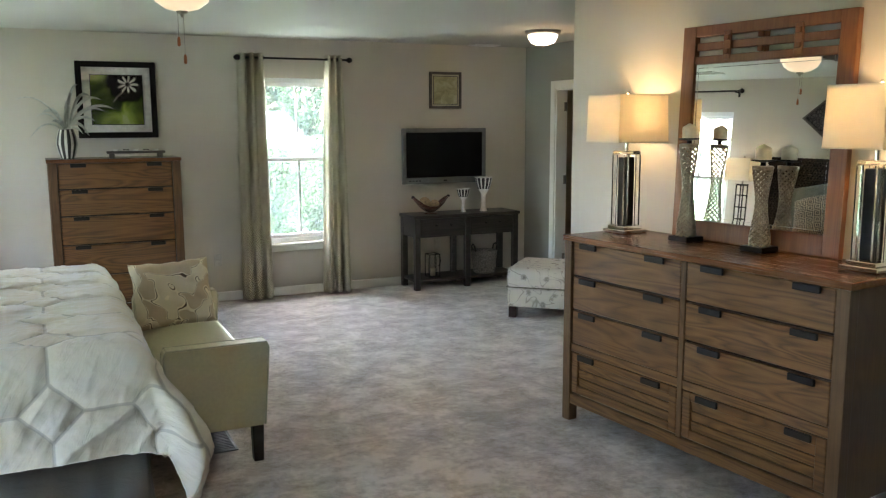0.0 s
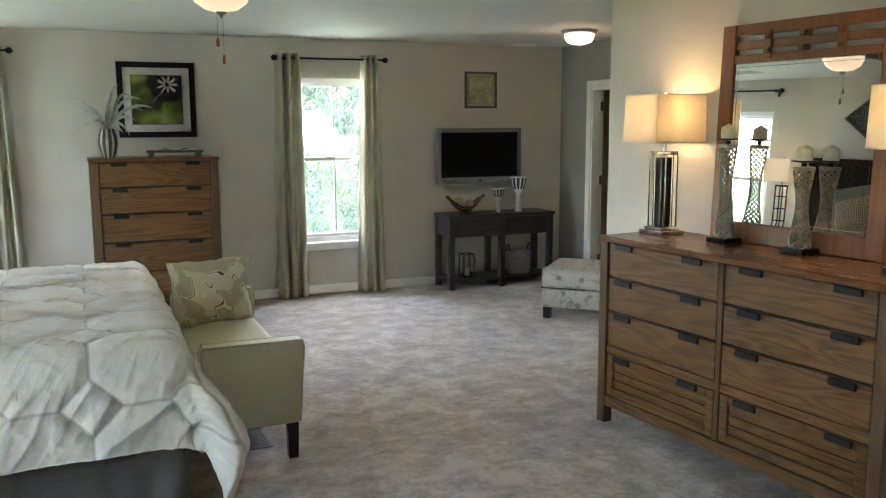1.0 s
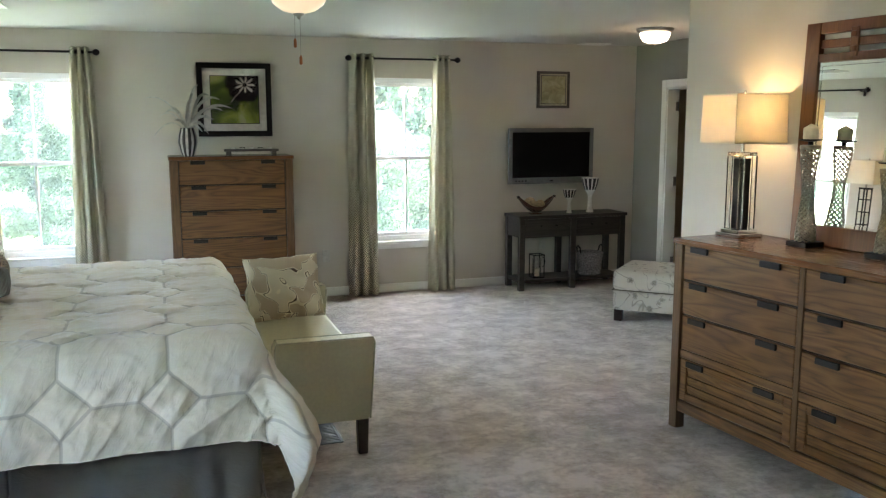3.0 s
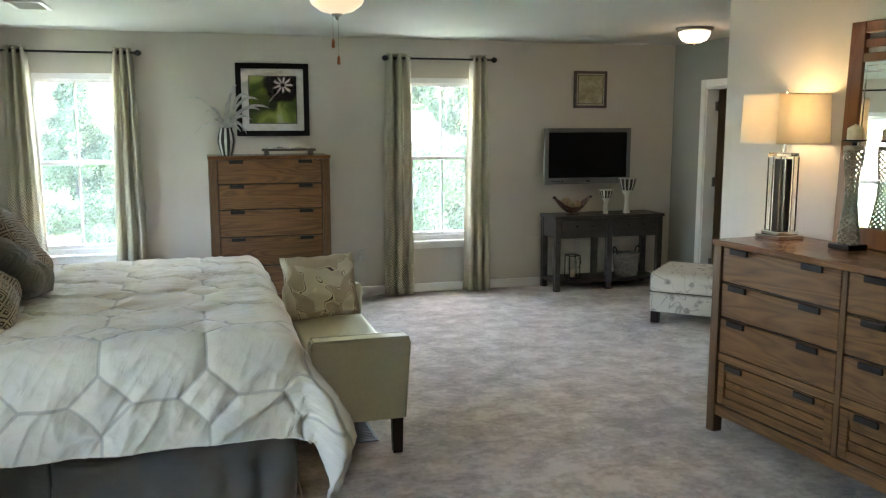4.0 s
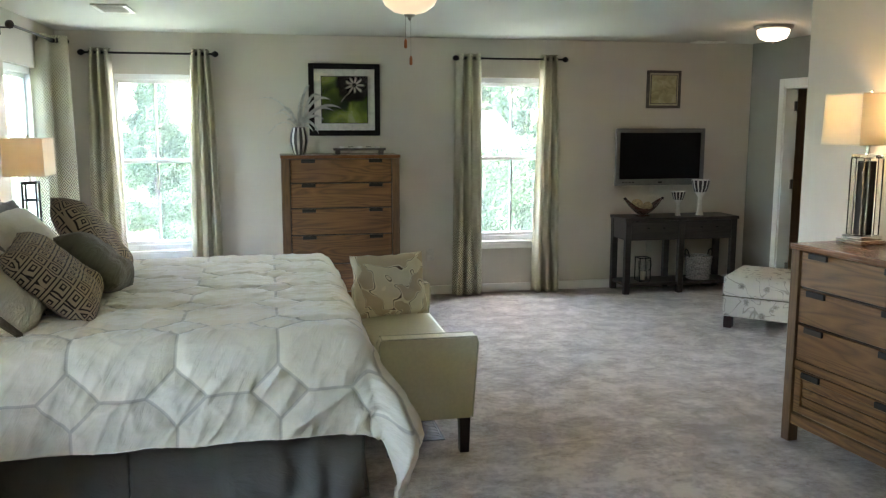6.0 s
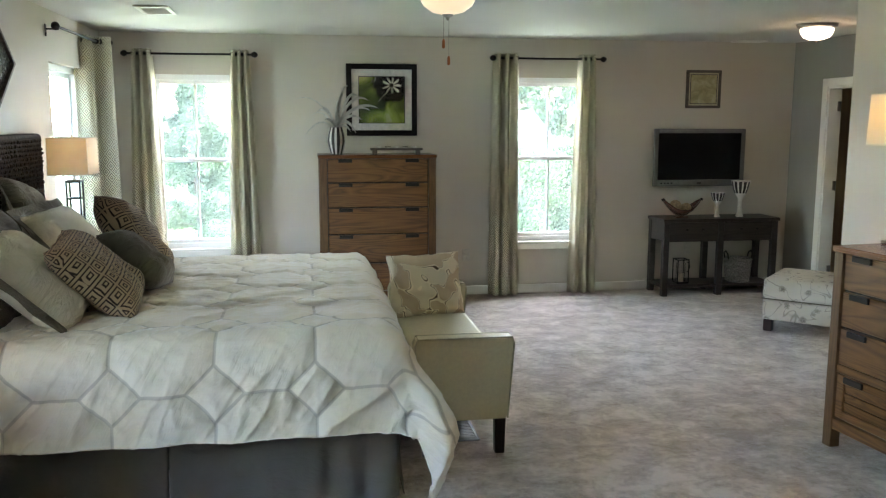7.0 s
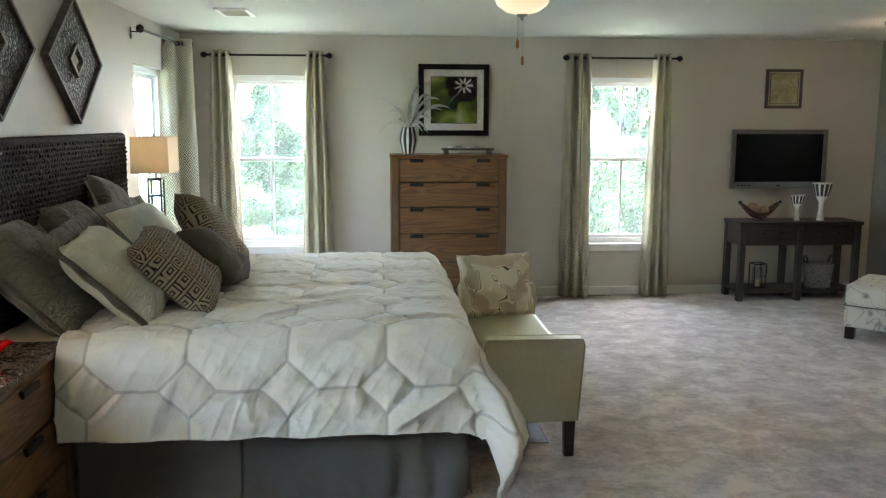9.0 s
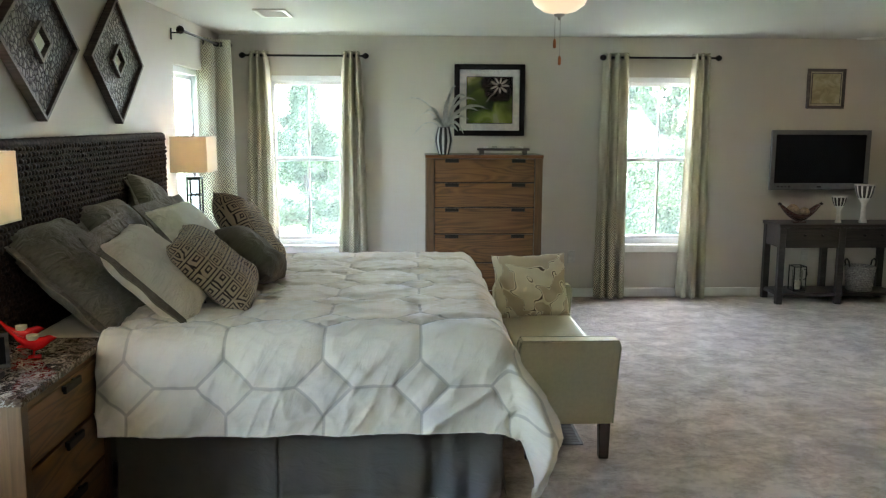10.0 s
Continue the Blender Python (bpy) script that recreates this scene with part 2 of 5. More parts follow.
def cloth(name, base, pat=None, cell=0.1, line=0.26, rough=0.9, translucent=0.0, diag=True, crumple=0.0):
    m = Nodes(name, rough)
    u, v = uv_split(m)
    weave = m.noise(m.coord("UV", (900, 900, 1)), 1.0, 2)
    blot = m.noise(m.coord("Object"), 9.0, 3)
    col = m.ramp(blot, ((0.3, tuple(x * 0.93 for x in base)), (0.7, base)))
    if pat:
        if diag:
            mask = fret_mask(m, u, v, cell, line)
        else:
            mask = fret_mask(m, m.math("MULTIPLY", m.math("ADD", u, v), 0.5), m.math("MULTIPLY", m.math("SUBTRACT", u, v), 0.5), cell, line)
        col = m.mix(mask, col, pat)
    m.colour(col)
    m.b.inputs["Sheen Weight"].default_value = 0.15
    if crumple:
        cr = m.noise(m.coord("UV", (5.0, 11.0, 1), (0, 0, 0.5)), 1.0, 4, 0.6, 1.2)
        ridge = m.math("ABSOLUTE", m.math("SUBTRACT", cr, 0.5))
        m.bump(m.math("ADD", m.math("MULTIPLY", weave, 0.03), m.math("MULTIPLY", ridge, -2.0)), crumple, 0.03)
    else:
        m.bump(weave, 0.12, 0.002)
    if translucent:
        tr = m.n("ShaderNodeBsdfTranslucent")
        if isinstance(col, tuple):
            tr.inputs[0].default_value = (*col, 1)
        else:
            m.link(col, tr.inputs[0])
        mx = m.n("ShaderNodeMixShader")
        mx.inputs[0].default_value = translucent
        out = m.t.nodes["Material Output"]
        m.link(m.b.outputs[0], mx.inputs[1])
        m.link(tr.outputs[0], mx.inputs[2])
        m.link(mx.outputs[0], out.inputs[0])
    return m.done()


CURTAIN = cloth("fretwork_curtain_cloth", (0.80, 0.755, 0.585), (0.055, 0.046, 0.021), 0.098, 0.24, translucent=0.33)
BROWN_FRET = cloth("brown_fretwork_cloth", (0.40, 0.31, 0.20), (0.020, 0.014, 0.011), 0.072, 0.235, diag=False)
GREY_CLOTH = cloth("charcoal_grey_cloth", (0.172, 0.158, 0.120), crumple=0.7)
SKIRT = cloth("grey_bed_skirt_cloth", (0.185, 0.172, 0.147), crumple=0.22)
CREAM = cloth("cream_cotton_cloth", (0.74, 0.695, 0.585), crumple=0.5)
SHEET = cloth("cream_sheet", (0.62, 0.58, 0.48))
LEATHER = plain("pale_leather", (0.66, 0.615, 0.43), 0.40, 0, 0.04, 60, 0.06)
LINEN = cloth("linen_lampshade_cloth", (0.84, 0.79, 0.68), translucent=0.40)
PIPING = plain("pale_leather_piping", (0.56, 0.53, 0.40), 0.45)


def comforter_mat():
    m = Nodes("quilted_comforter_cotton", 0.85)
    u, v = uv_split(m)
    c, d = 0.40, 0.29
    wob = m.math("MULTIPLY", m.math("SUBTRACT", m.noise(m.coord("UV"), 5.0, 2), 0.5), 0.05)
    px = m.math("ABSOLUTE", m.math("SUBTRACT", m.math("FRACT", m.math("ADD", m.math("DIVIDE", m.math("ADD", u, 0.15), c), wob)), 0.5))
    py = m.math("ABSOLUTE", m.math("SUBTRACT", m.math("FRACT", m.math("ADD", m.math("DIVIDE", m.math("ADD", v, 0.035), c), wob)), 0.5))
    s = m.math("ADD", px, py)
    dia = m.math("ABSOLUTE", m.math("MULTIPLY", m.math("SUBTRACT", s, d), 0.71))
    axis = m.math("MINIMUM", px, py)
    out = m.math("GREATER_THAN", s, d)
    axis = m.math("ADD", axis, m.math("MULTIPLY", m.math("SUBTRACT", 1.0, out), 9.0))
    dist = m.math("MINIMUM", dia, axis)
    band = m.math("MULTIPLY", m.math("SUBTRACT", 0.020, dist), 120.0, clamp=True)
    blot = m.noise(m.coord("Object"), 6.0, 4)
    base = m.ramp(blot, ((0.3, (0.86, 0.79, 0.655)), (0.7, (0.89, 0.825, 0.695))))
    m.colour(m.mix(m.math("MULTIPLY", band, 0.42), base, (0.36, 0.315, 0.255)))
    puff = m.math("MULTIPLY", dist, 2.6)
    puff = m.math("MINIMUM", puff, 0.36)
    cmb = m.n("ShaderNodeCombineXYZ")
    m.link(m.math("MULTIPLY", m.math("ADD", u, v), 4.0), cmb.inputs[0])
    m.link(m.math("MULTIPLY", m.math("SUBTRACT", u, m.math("MULTIPLY", v, 0.75)), 13.0), cmb.inputs[1])
    crease = m.noise(cmb.outputs[0], 1.0, 4, 0.55, 0.6)
    cm2 = m.n("ShaderNodeCombineXYZ")
    m.link(m.math("MULTIPLY", m.math("ADD", u, v), 9.0), cm2.inputs[0])
    m.link(m.math("MULTIPLY", m.math("SUBTRACT", u, m.math("MULTIPLY", v, 0.9)), 34.0), cm2.inputs[1])
    fine = m.noise(cm2.outputs[0], 1.0, 3, 0.5, 0.9)
    folds = m.math("ADD", m.math("ABSOLUTE", m.math("SUBTRACT", crease, 0.5)), m.math("MULTIPLY", m.math("ABSOLUTE", m.math("SUBTRACT", fine, 0.5)), 0.24))
    m.bump(m.math("ADD", puff, m.math("MULTIPLY", folds, -0.7)), 0.45, 0.03)
    m.b.inputs["Sheen Weight"].default_value = 0.75
    m.b.inputs["Sheen Roughness"].default_value = 0.4
    return m.done()


COMFORTER = comforter_mat()


def motif(name, base, tone, lines, scale):
    """Printed cloth with wandering outlines round soft shapes."""
    m = Nodes(name, 0.9)
    v = m.coord("UV")
    f = m.math("SUBTRACT", m.noise(v, scale, 1.0, 0.5, 0.5), 0.5)
    edge = m.math("ABSOLUTE", f)
    halo = m.math("MULTIPLY", m.math("SUBTRACT", 0.040, edge), 90.0, clamp=True)
    line = m.math("MULTIPLY", m.math("SUBTRACT", 0.012, edge), 200.0, clamp=True)
    patch = m.math("MULTIPLY", f, 60.0, clamp=True)
    col = m.mix(patch, base, tone)
    col = m.mix(halo, col, tuple(min(1.0, x * 1.18) for x in base))
    m.colour(m.mix(line, col, lines))
    m.bump(m.noise(m.coord("UV", (700, 700, 1)), 1.0, 2), 0.1, 0.002)
    return m.done()


MOTIF = motif("beige_appliqued_cloth", (0.74, 0.68, 0.52), (0.58, 0.48, 0.34), (0.13, 0.095, 0.065), 9.0)


def floral():
    m = Nodes("grey_floral_upholstery", 0.9)
    v = m.coord("UV")
    vor = m.n("ShaderNodeTexVoronoi", feature="F1")
    vor.inputs["Scale"].default_value = 8.5
    m.link(v, vor.inputs["Vector"])
    d = vor.outputs["Distance"]
    petal = m.noise(v, 34.0, 2, 0.5, 1.5)
    rag = m.math("ADD", d, m.math("MULTIPLY", petal, 0.42))
    bloom = m.math("MULTIPLY", m.math("SUBTRACT", 0.47, rag), 12.0, clamp=True)
    f = m.noise(v, 7.0, 1.0, 0.5, 0.8)
    stem = m.math("MULTIPLY", m.math("SUBTRACT", 0.025, m.math("ABSOLUTE", m.math("SUBTRACT", f, 0.5))), 45.0, clamp=True)
    mask = m.math("MAXIMUM", m.math("MULTIPLY", bloom, m.math("MULTIPLY_ADD", petal, 1.6, -0.1)), m.math("MULTIPLY", stem, 0.6), clamp=True)
    m.colour(m.mix(mask, (0.60, 0.555, 0.48), (0.175, 0.15, 0.125)))
    m.bump(m.noise(m.coord("UV", (600, 600, 1)), 1.0, 2), 0.12, 0.002)
    return m.done()


FLORAL = floral()


def glass(name, tint=(1, 1, 1), rough=0.0):
    m = Nodes(name, rough)
    m.colour(tint)
    m.b.inputs["Transmission Weight"].default_value = 1.0
    m.b.inputs["IOR"].default_value = 1.45
    return m.done()


def veiled_glass():
    """Clear pane; its tint dims the outdoors, a translucent share adds veiling glare."""
    m = Nodes("veiled_window_glass", 0.0)
    m.b.inputs["Transmission Weight"].default_value = 1.0
    m.b.inputs["IOR"].default_value = 1.45
    # grey tint darkens the bright view outside
    m.colour((0.51, 0.55, 0.535))
    # haze of glare put into the glass as a pale translucent mix
    tr = m.n("ShaderNodeBsdfTranslucent")
    tr.inputs[0].default_value = (0.66, 0.76, 0.73, 1)
    mx = m.n("ShaderNodeMixShader")
    veil = m.noise(m.coord("Object"), 3.0, 3)
    m.link(m.math("MULTIPLY_ADD", veil, 0.008, 0.003), mx.inputs[0])
    m.link(m.b.outputs[0], mx.inputs[1])
    m.link(tr.outputs[0], mx.inputs[2])
    m.link(mx.outputs[0], m.t.nodes["Material Output"].inputs[0])
    return m.done()


GLASS = glass("picture_glass")
PANE = veiled_glass()
CRYSTAL = glass("clear_acrylic", (0.97, 0.98, 0.98))
MIRROR = Nodes("silvered_mirror", 0.01, 1.0)
MIRROR.colour((0.86, 0.88, 0.87))
MIRROR = MIRROR.done()
VINYL = paint("white_vinyl", (0.82, 0.83, 0.83), 0.01, 0.35, 0.01)
WAX = plain("ivory_candle_wax", (0.74, 0.66, 0.50), 0.5)
SCREEN = plain("black_tv_screen", (0.003, 0.003, 0.004), 0.2)
SCREEN.node_tree.nodes["Principled BSDF"].inputs["Specular IOR Level"].default_value = 0.15
SILVER = plain("silver_tv_plastic", (0.15, 0.155, 0.158), 0.45, 0.3)
RED = plain("glossy_red_ceramic", (0.62, 0.010, 0.012), 0.12)
WHITE_GLAZE = plain("white_glaze", (0.74, 0.72, 0.68), 0.25)
NICKEL = plain("brushed_nickel", (0.36, 0.33, 0.30), 0.32, 1.0)
RATTAN = plain("dark_woven_seagrass", (0.030, 0.0195, 0.013), 0.75, 0, 0.75, 55, 0.4)
RATTAN.node_tree.nodes["Principled BSDF"].inputs["Specular IOR Level"].default_value = 0.22
LATTICE = plain("weathered_silver_ceramic", (0.33, 0.27, 0.20), 0.36, 0.35, 0.3, 40)
PALE_LEAF = plain("silvered_leaf", (0.50, 0.50, 0.47), 0.5, 0, 0.2)
WICKER = plain("grey_wicker", (0.26, 0.25, 0.24), 0.8, 0, 0.5, 70, 0.4)
FRAMEWOOD = wood("taupe_frame_wood", (0.085, 0.07, 0.058), (0.13, 0.11, 0.092), (0.17, 0.145, 0.122), rough=0.55)
GREYWOOD = wood("grey_washed_wood", (0.05, 0.045, 0.04), (0.09, 0.08, 0.07), (0.14, 0.125, 0.11), rough=0.6)
BOWLWOOD = wood("reddish_bowl_wood", (0.03, 0.011, 0.007), (0.055, 0.02, 0.012), (0.08, 0.03, 0.018), rough=0.25)
PORC = plain("striped_dark_glaze", (0.02, 0.018, 0.018), 0.3)


def glow(name, c, strength, rough=0.3):
    m = Nodes(name, rough)
    m.colour(c)
    m.b.inputs["Emission Color"].default_value = (*c, 1)
    m.b.inputs["Emission Strength"].default_value = strength
    return m.done()


BOWL_GLOW = glow("lit_frosted_glass", (1.0, 0.80, 0.55), 0.0085)
DISC_GLOW = glow("lit_white_glass", (1.0, 0.84, 0.60), 0.06)


def stone_top():
    m = Nodes("polished_brown_stone", 0.12)
    v = m.coord("Object")
    n = m.noise(v, 14.0, 6, 0.7, 2.0)
    m.colour(m.ramp(n, ((0.36, (0.030, 0.018, 0.013)), (0.47, (0.10, 0.06, 0.042)), (0.53, (0.34, 0.30, 0.27)), (0.60, (0.07, 0.042, 0.03)))))
    return m.done()


STONE = stone_top()


def uv_all(me, fn):
    lay = me.uv_layers.new(name="UVMap")
    for loop in me.loops:
        lay.data[loop.index].uv = fn(me.vertices[loop.vertex_index].co)


def uv_box(ob):
    """Box-mapped texture coordinates in metres."""
    me = ob.data
    lay = me.uv_layers.new(name="UVMap")
    for p in me.polygons:
        n = p.normal
        k = max(range(3), key=lambda i: abs(n[i]))
        i, j = ((1, 2), (0, 2), (0, 1))[k]
        for li in p.loop_indices:
            co = me.vertices[me.loops[li].vertex_index].co
            lay.data[li].uv = (co[i] + 0.37 * k, co[j])
    return ob


def sheet(name, pts, uvs, mat, parent=None, thick=0.006, label=""):
    """A cloth of rows of points, closed to a thin body."""
    nr, nc = len(pts), len(pts[0])
    P = np.array(pts, dtype=float)
    du = np.gradient(P, axis=1)
    dv = np.gradient(P, axis=0)
    n = np.cross(du, dv)
    n /= np.linalg.norm(n, axis=2, keepdims=True) + 1e-12
    Q = P - n * thick
    verts = np.concatenate([P.reshape(-1, 3), Q.reshape(-1, 3)])
    N = nr * nc
    faces = []
    for r in range(nr - 1):
        for c in range(nc - 1):
            a = r * nc + c
            faces.append((a, a + 1, a + nc + 1, a + nc))
            faces.append((N + a, N + a + nc, N + a + nc + 1, N + a + 1))
    rim = [c for c in range(nc)] + [r * nc + nc - 1 for r in range(1, nr)] + [(nr - 1) * nc + c for c in range(nc - 2, -1, -1)] + [r * nc for r in range(nr - 2, 0, -1)]
    for a, b in zip(rim, rim[1:] + rim[:1]):
        faces.append((b, a, N + a, N + b))
    me = bpy.data.meshes.new(name)
    me.from_pydata(verts.tolist(), [], faces)
    U = np.array(uvs, dtype=float).reshape(-1, 2)
    lay = me.uv_layers.new(name="UVMap")
    idx = np.empty(len(me.loops), dtype=np.int32)
    me.loops.foreach_get("vertex_index", idx)
    lay.data.foreach_set("uv", U[idx % N].ravel())
    me.materials.append(mat)
    for p in me.polygons:
        p.use_smooth = True
    ob = new(name, me)
    if parent is not None:
        ob.parent = parent
    if label:
        tagged(ob, label)
    return ob


# ---- windows ----
def window(name, m, w):
    """A single-hung vinyl window with a centre bar. Local x across, y outwards, z from the sill."""
    h = HEAD - SILL
    th = thing(name, m, "white vinyl single-hung window with centre bars", "window")
    th["kind"] = "structure"
    f = 0.045
    bm = bmesh.new()
    for x0, x1, z0, z1 in ((0, f, 0, h), (w - f, w, 0, h), (f, w - f, h - f, h), (f, w - f, 0, f)):
        box(bm, x0, x1, 0.05, 0.13, z0, z1, 0.003)
    part("window_frame", bm, VINYL, th)
    mid = 0.51 * h
    for nm, z0, z1, y in (("lower_sash", f, mid + 0.02, 0.06), ("upper_sash", mid - 0.02, h - f, 0.092)):
        bm = bmesh.new()
        s = 0.034
        for x0, x1, a, b in ((f, f + s, z0, z1), (w - f - s, w - f, z0, z1), (f + s, w - f - s, z1 - s, z1), (f + s, w - f - s, z0, z0 + s)):
            box(bm, x0, x1, y, y + 0.028, a, b, 0.003)
        box(bm, w / 2 - 0.009, w / 2 + 0.009, y + 0.006, y + 0.02, z0 + s, z1 - s)
        sash = part(nm, bm, VINYL, th)
        bm = bmesh.new()
        box(bm, f + s - 0.004, w - f - s + 0.004, y + 0.022, y + 0.026, z0 + s - 0.004, z1 - s + 0.004)
        pane = part("pane", bm, PANE, sash)
        pane.visible_shadow = False
    part("window_sill", B(-0.02, w + 0.02, -0.028, 0.05, -0.022, -0.001, 0.004), TRIM, th)
    part("apron", B(0.0, w, -0.012, -0.001, -0.075, -0.023, 0.003), TRIM, th)
    return th


window("window_1", pose(WINS_B[0][0], YB, SILL), WINS_B[0][1] - WINS_B[0][0])
window("window_2", pose(WINS_B[1][0], YB, SILL), WINS_B[1][1] - WINS_B[1][0])
window("window_4", pose(XL, WIN_L2[0], SILL, 0, 0, 90), WIN_L2[1] - WIN_L2[0])
window("window_3", pose(XL, WIN_L[0], SILL, 0, 0, 90), WIN_L[1] - WIN_L[0])


# ---- curtains ----
def rod(m, length, label):
    th = thing("curtain_rod", m, label, "curtain rod", "curtain rods")
    part("bar", tube(bmesh.new(), [(0, 0, 0), (length, 0, 0)], 0.0095, 10), BLACK, th, smooth=True)
    for x, s in ((0, -1), (length, 1)):
        bm = lathe([(0.004, -0.03), (0.018, -0.022), (0.029, 0), (0.018, 0.022), (0.004, 0.03)], 14, m=Matrix.Translation((x + s * 0.022, 0, 0)) @ pose(0, 0, 0, 0, 90, 0))
        part("finial", bm, BLACK, th, smooth=True)
    for x in (0.06, length - 0.06):
        bm = bmesh.new()
        tube(bm, [(x, 0, -0.012), (x, 0.085, -0.012), (x, 0.085, -0.05)], 0.006, 8)
        box(bm, x - 0.012, x + 0.012, 0.082, 0.088, -0.06, 0.02)
        part("bracket", bm, BLACK, th)
    return th


def curtain(m, w_top, w_bot, z_top, folds, label, seed, wind=0.0, flat=1.0):
    """A grommet curtain hung from z_top to the floor. Local x across, y into the wall."""
    th = thing("curtain", m, label, "curtain", "patterned curtains")
    rng = random.Random(seed)
    nc, nr = folds * 14 + 1, 46
    ph = [rng.uniform(-0.5, 0.5) for _ in range(folds + 1)]
    pts, uvs = [], []
    for r in range(nr):
        f = r / (nr - 1)
        z = z_top + 0.04 - f * (z_top + 0.035)
        wd = w_top + (w_bot - w_top) * (f ** 0.7)
        row, ur, arc, last = [], [], 0.0, None
        for c in range(nc):
            s = c / (nc - 1)
            k = s * folds
            amp = (0.056 + 0.010 * math.sin(3 * f + ph[int(min(k, folds))] * 6)) * flat
            cw = math.cos(2 * math.pi * k)
            y = amp * math.copysign(abs(cw) ** 0.7, cw) * (1 - 0.25 * f)
            x = wind * f * f + (s - 0.5) * wd + 0.010 * math.sin(2 * math.pi * k * 2 + ph[int(min(k, folds))] * 3) * f
            if last:
                arc += math.hypot(x - last[0], y - last[1])
            last = (x, y)
            row.append((x, y, z))
            ur.append((arc * 1.25, z))
        pts.append(row)
        uvs.append(ur)
    sheet("cloth_panel", pts, uvs, CURTAIN, th, 0.004)
    for i in range(folds * 2):
        s = (i + 0.5) / (folds * 2)
        x = (s - 0.5) * w_top
        bm = bmesh.new()
        bmesh.ops.create_cone(bm, cap_ends=True, segments=14, radius1=0.022, radius2=0.022, depth=0.008, matrix=Matrix.Translation((x, 0, z_top)) @ pose(0, 0, 0, 0, 90, 25 if i % 2 else -25))
        part("grommet", bm, BLACK, th)
    return th


RZ = 2.212
rod(pose(-1.455, 7.90, RZ), 1.045, "black metal curtain rod with ball finials above a window")
rod(pose(1.765, 7.90, RZ), 1.01, "black metal curtain rod with ball finials above a window")
rod(pose(-1.605, 6.36, 2.268, 0, 0, 90), 1.12, "black metal curtain rod with ball finials beside the bed")
CL = "green and cream fretwork-patterned grommet curtain hanging to the floor"
curtain(pose(-1.335, 7.90, 0), 0.17, 0.315, RZ, 3, CL, 1)
curtain(pose(-0.517, 7.90, 0), 0.15, 0.30, RZ, 3, CL, 2)
curtain(pose(1.872, 7.90, 0), 0.24, 0.28, RZ, 3, CL, 3)
curtain(pose(2.645, 7.90, 0), 0.15, 0.265, RZ, 3, CL, 4)
curtain(pose(-1.60, 7.45, 0, 0, 0, 57), 0.40, 0.42, 2.268, 2, "green and cream fretwork-patterned curtain drawn beside the corner window", 5, flat=0.6)

# ---- closet doorway ----
th = thing("door_1", pose(XR, 0, 0), "white painted door casing of an open closet", "doorway")
th["kind"] = "structure"
for nm, y0, y1, z0, z1 in (("casing", DOOR[1], DOOR[1] + 0.075, 0, DOOR[2] + 0.075), ("casing", DOOR[0] - 0.075, DOOR[0], 0, DOOR[2] + 0.075), ("casing", DOOR[0], DOOR[1], DOOR[2], DOOR[2] + 0.075)):
    part(nm, B(-0.018, -0.001, y0, y1, z0, z1, 0.004), TRIM, th)
for y0, y1, z0, z1 in ((DOOR[1] - 0.018, DOOR[1], 0, DOOR[2]), (DOOR[0], DOOR[0] + 0.018, 0, DOOR[2]), (DOOR[0] + 0.018, DOOR[1] - 0.018, DOOR[2] - 0.018, DOOR[2])):
    part("jamb", B(-0.005, 0.125, y0, y1, z0, z1, 0.002), TRIM, th)
for z in (0.25, 1.05, 1.78):
    part("hinge", B(0.085, 0.118, DOOR[1] - 0.024, DOOR[1] - 0.017, z - 0.045, z + 0.045, 0.002), NICKEL, th)
th = thing("closet_shelf", pose(0, 0, 0), "white wire closet shelf with a hanging rail", "shelf")
bm = bmesh.new()
for i in range(14):
    x = 5.9 + i * 0.036
    tube(bm, [(x, 5.1, 1.64), (x, 7.97, 1.64)], 0.004, 6)
part("wires", bm, TRIM, th)
part("front_rail", tube(bmesh.new(), [(5.88, 5.1, 1.60), (5.88, 7.97, 1.60)], 0.010, 8), TRIM, th)
th = thing("storage_box", pose(0, 0, 0), "dark fabric storage box on the closet shelf", "box")
part("body", B(5.95, 6.36, 7.0, 7.9, 1.645, 2.05, 0.02, 2), GREY_CLOTH, th)
part("lid", B(5.94, 6.37, 6.99, 7.91, 2.052, 2.09, 0.01), GREY_CLOTH, th)


# ---- oak bedroom furniture ----
def bar_pull(parent, x, z, y, w=0.14, h=0.030):
    bm = bmesh.new()
    box(bm, x - w / 2, x + w / 2, y - 0.026, y - 0.012, z - h / 2, z + h / 2, 0.004, 2)
    box(bm, x - w * 0.36, x - w * 0.26, y - 0.013, y + 0.004, z - h / 3, z + h / 3)
    box(bm, x + w * 0.26, x + w * 0.36, y - 0.013, y + 0.004, z - h / 3, z + h / 3)
    return part("handle", bm, PULL, parent, "blackened bronze bar handle")


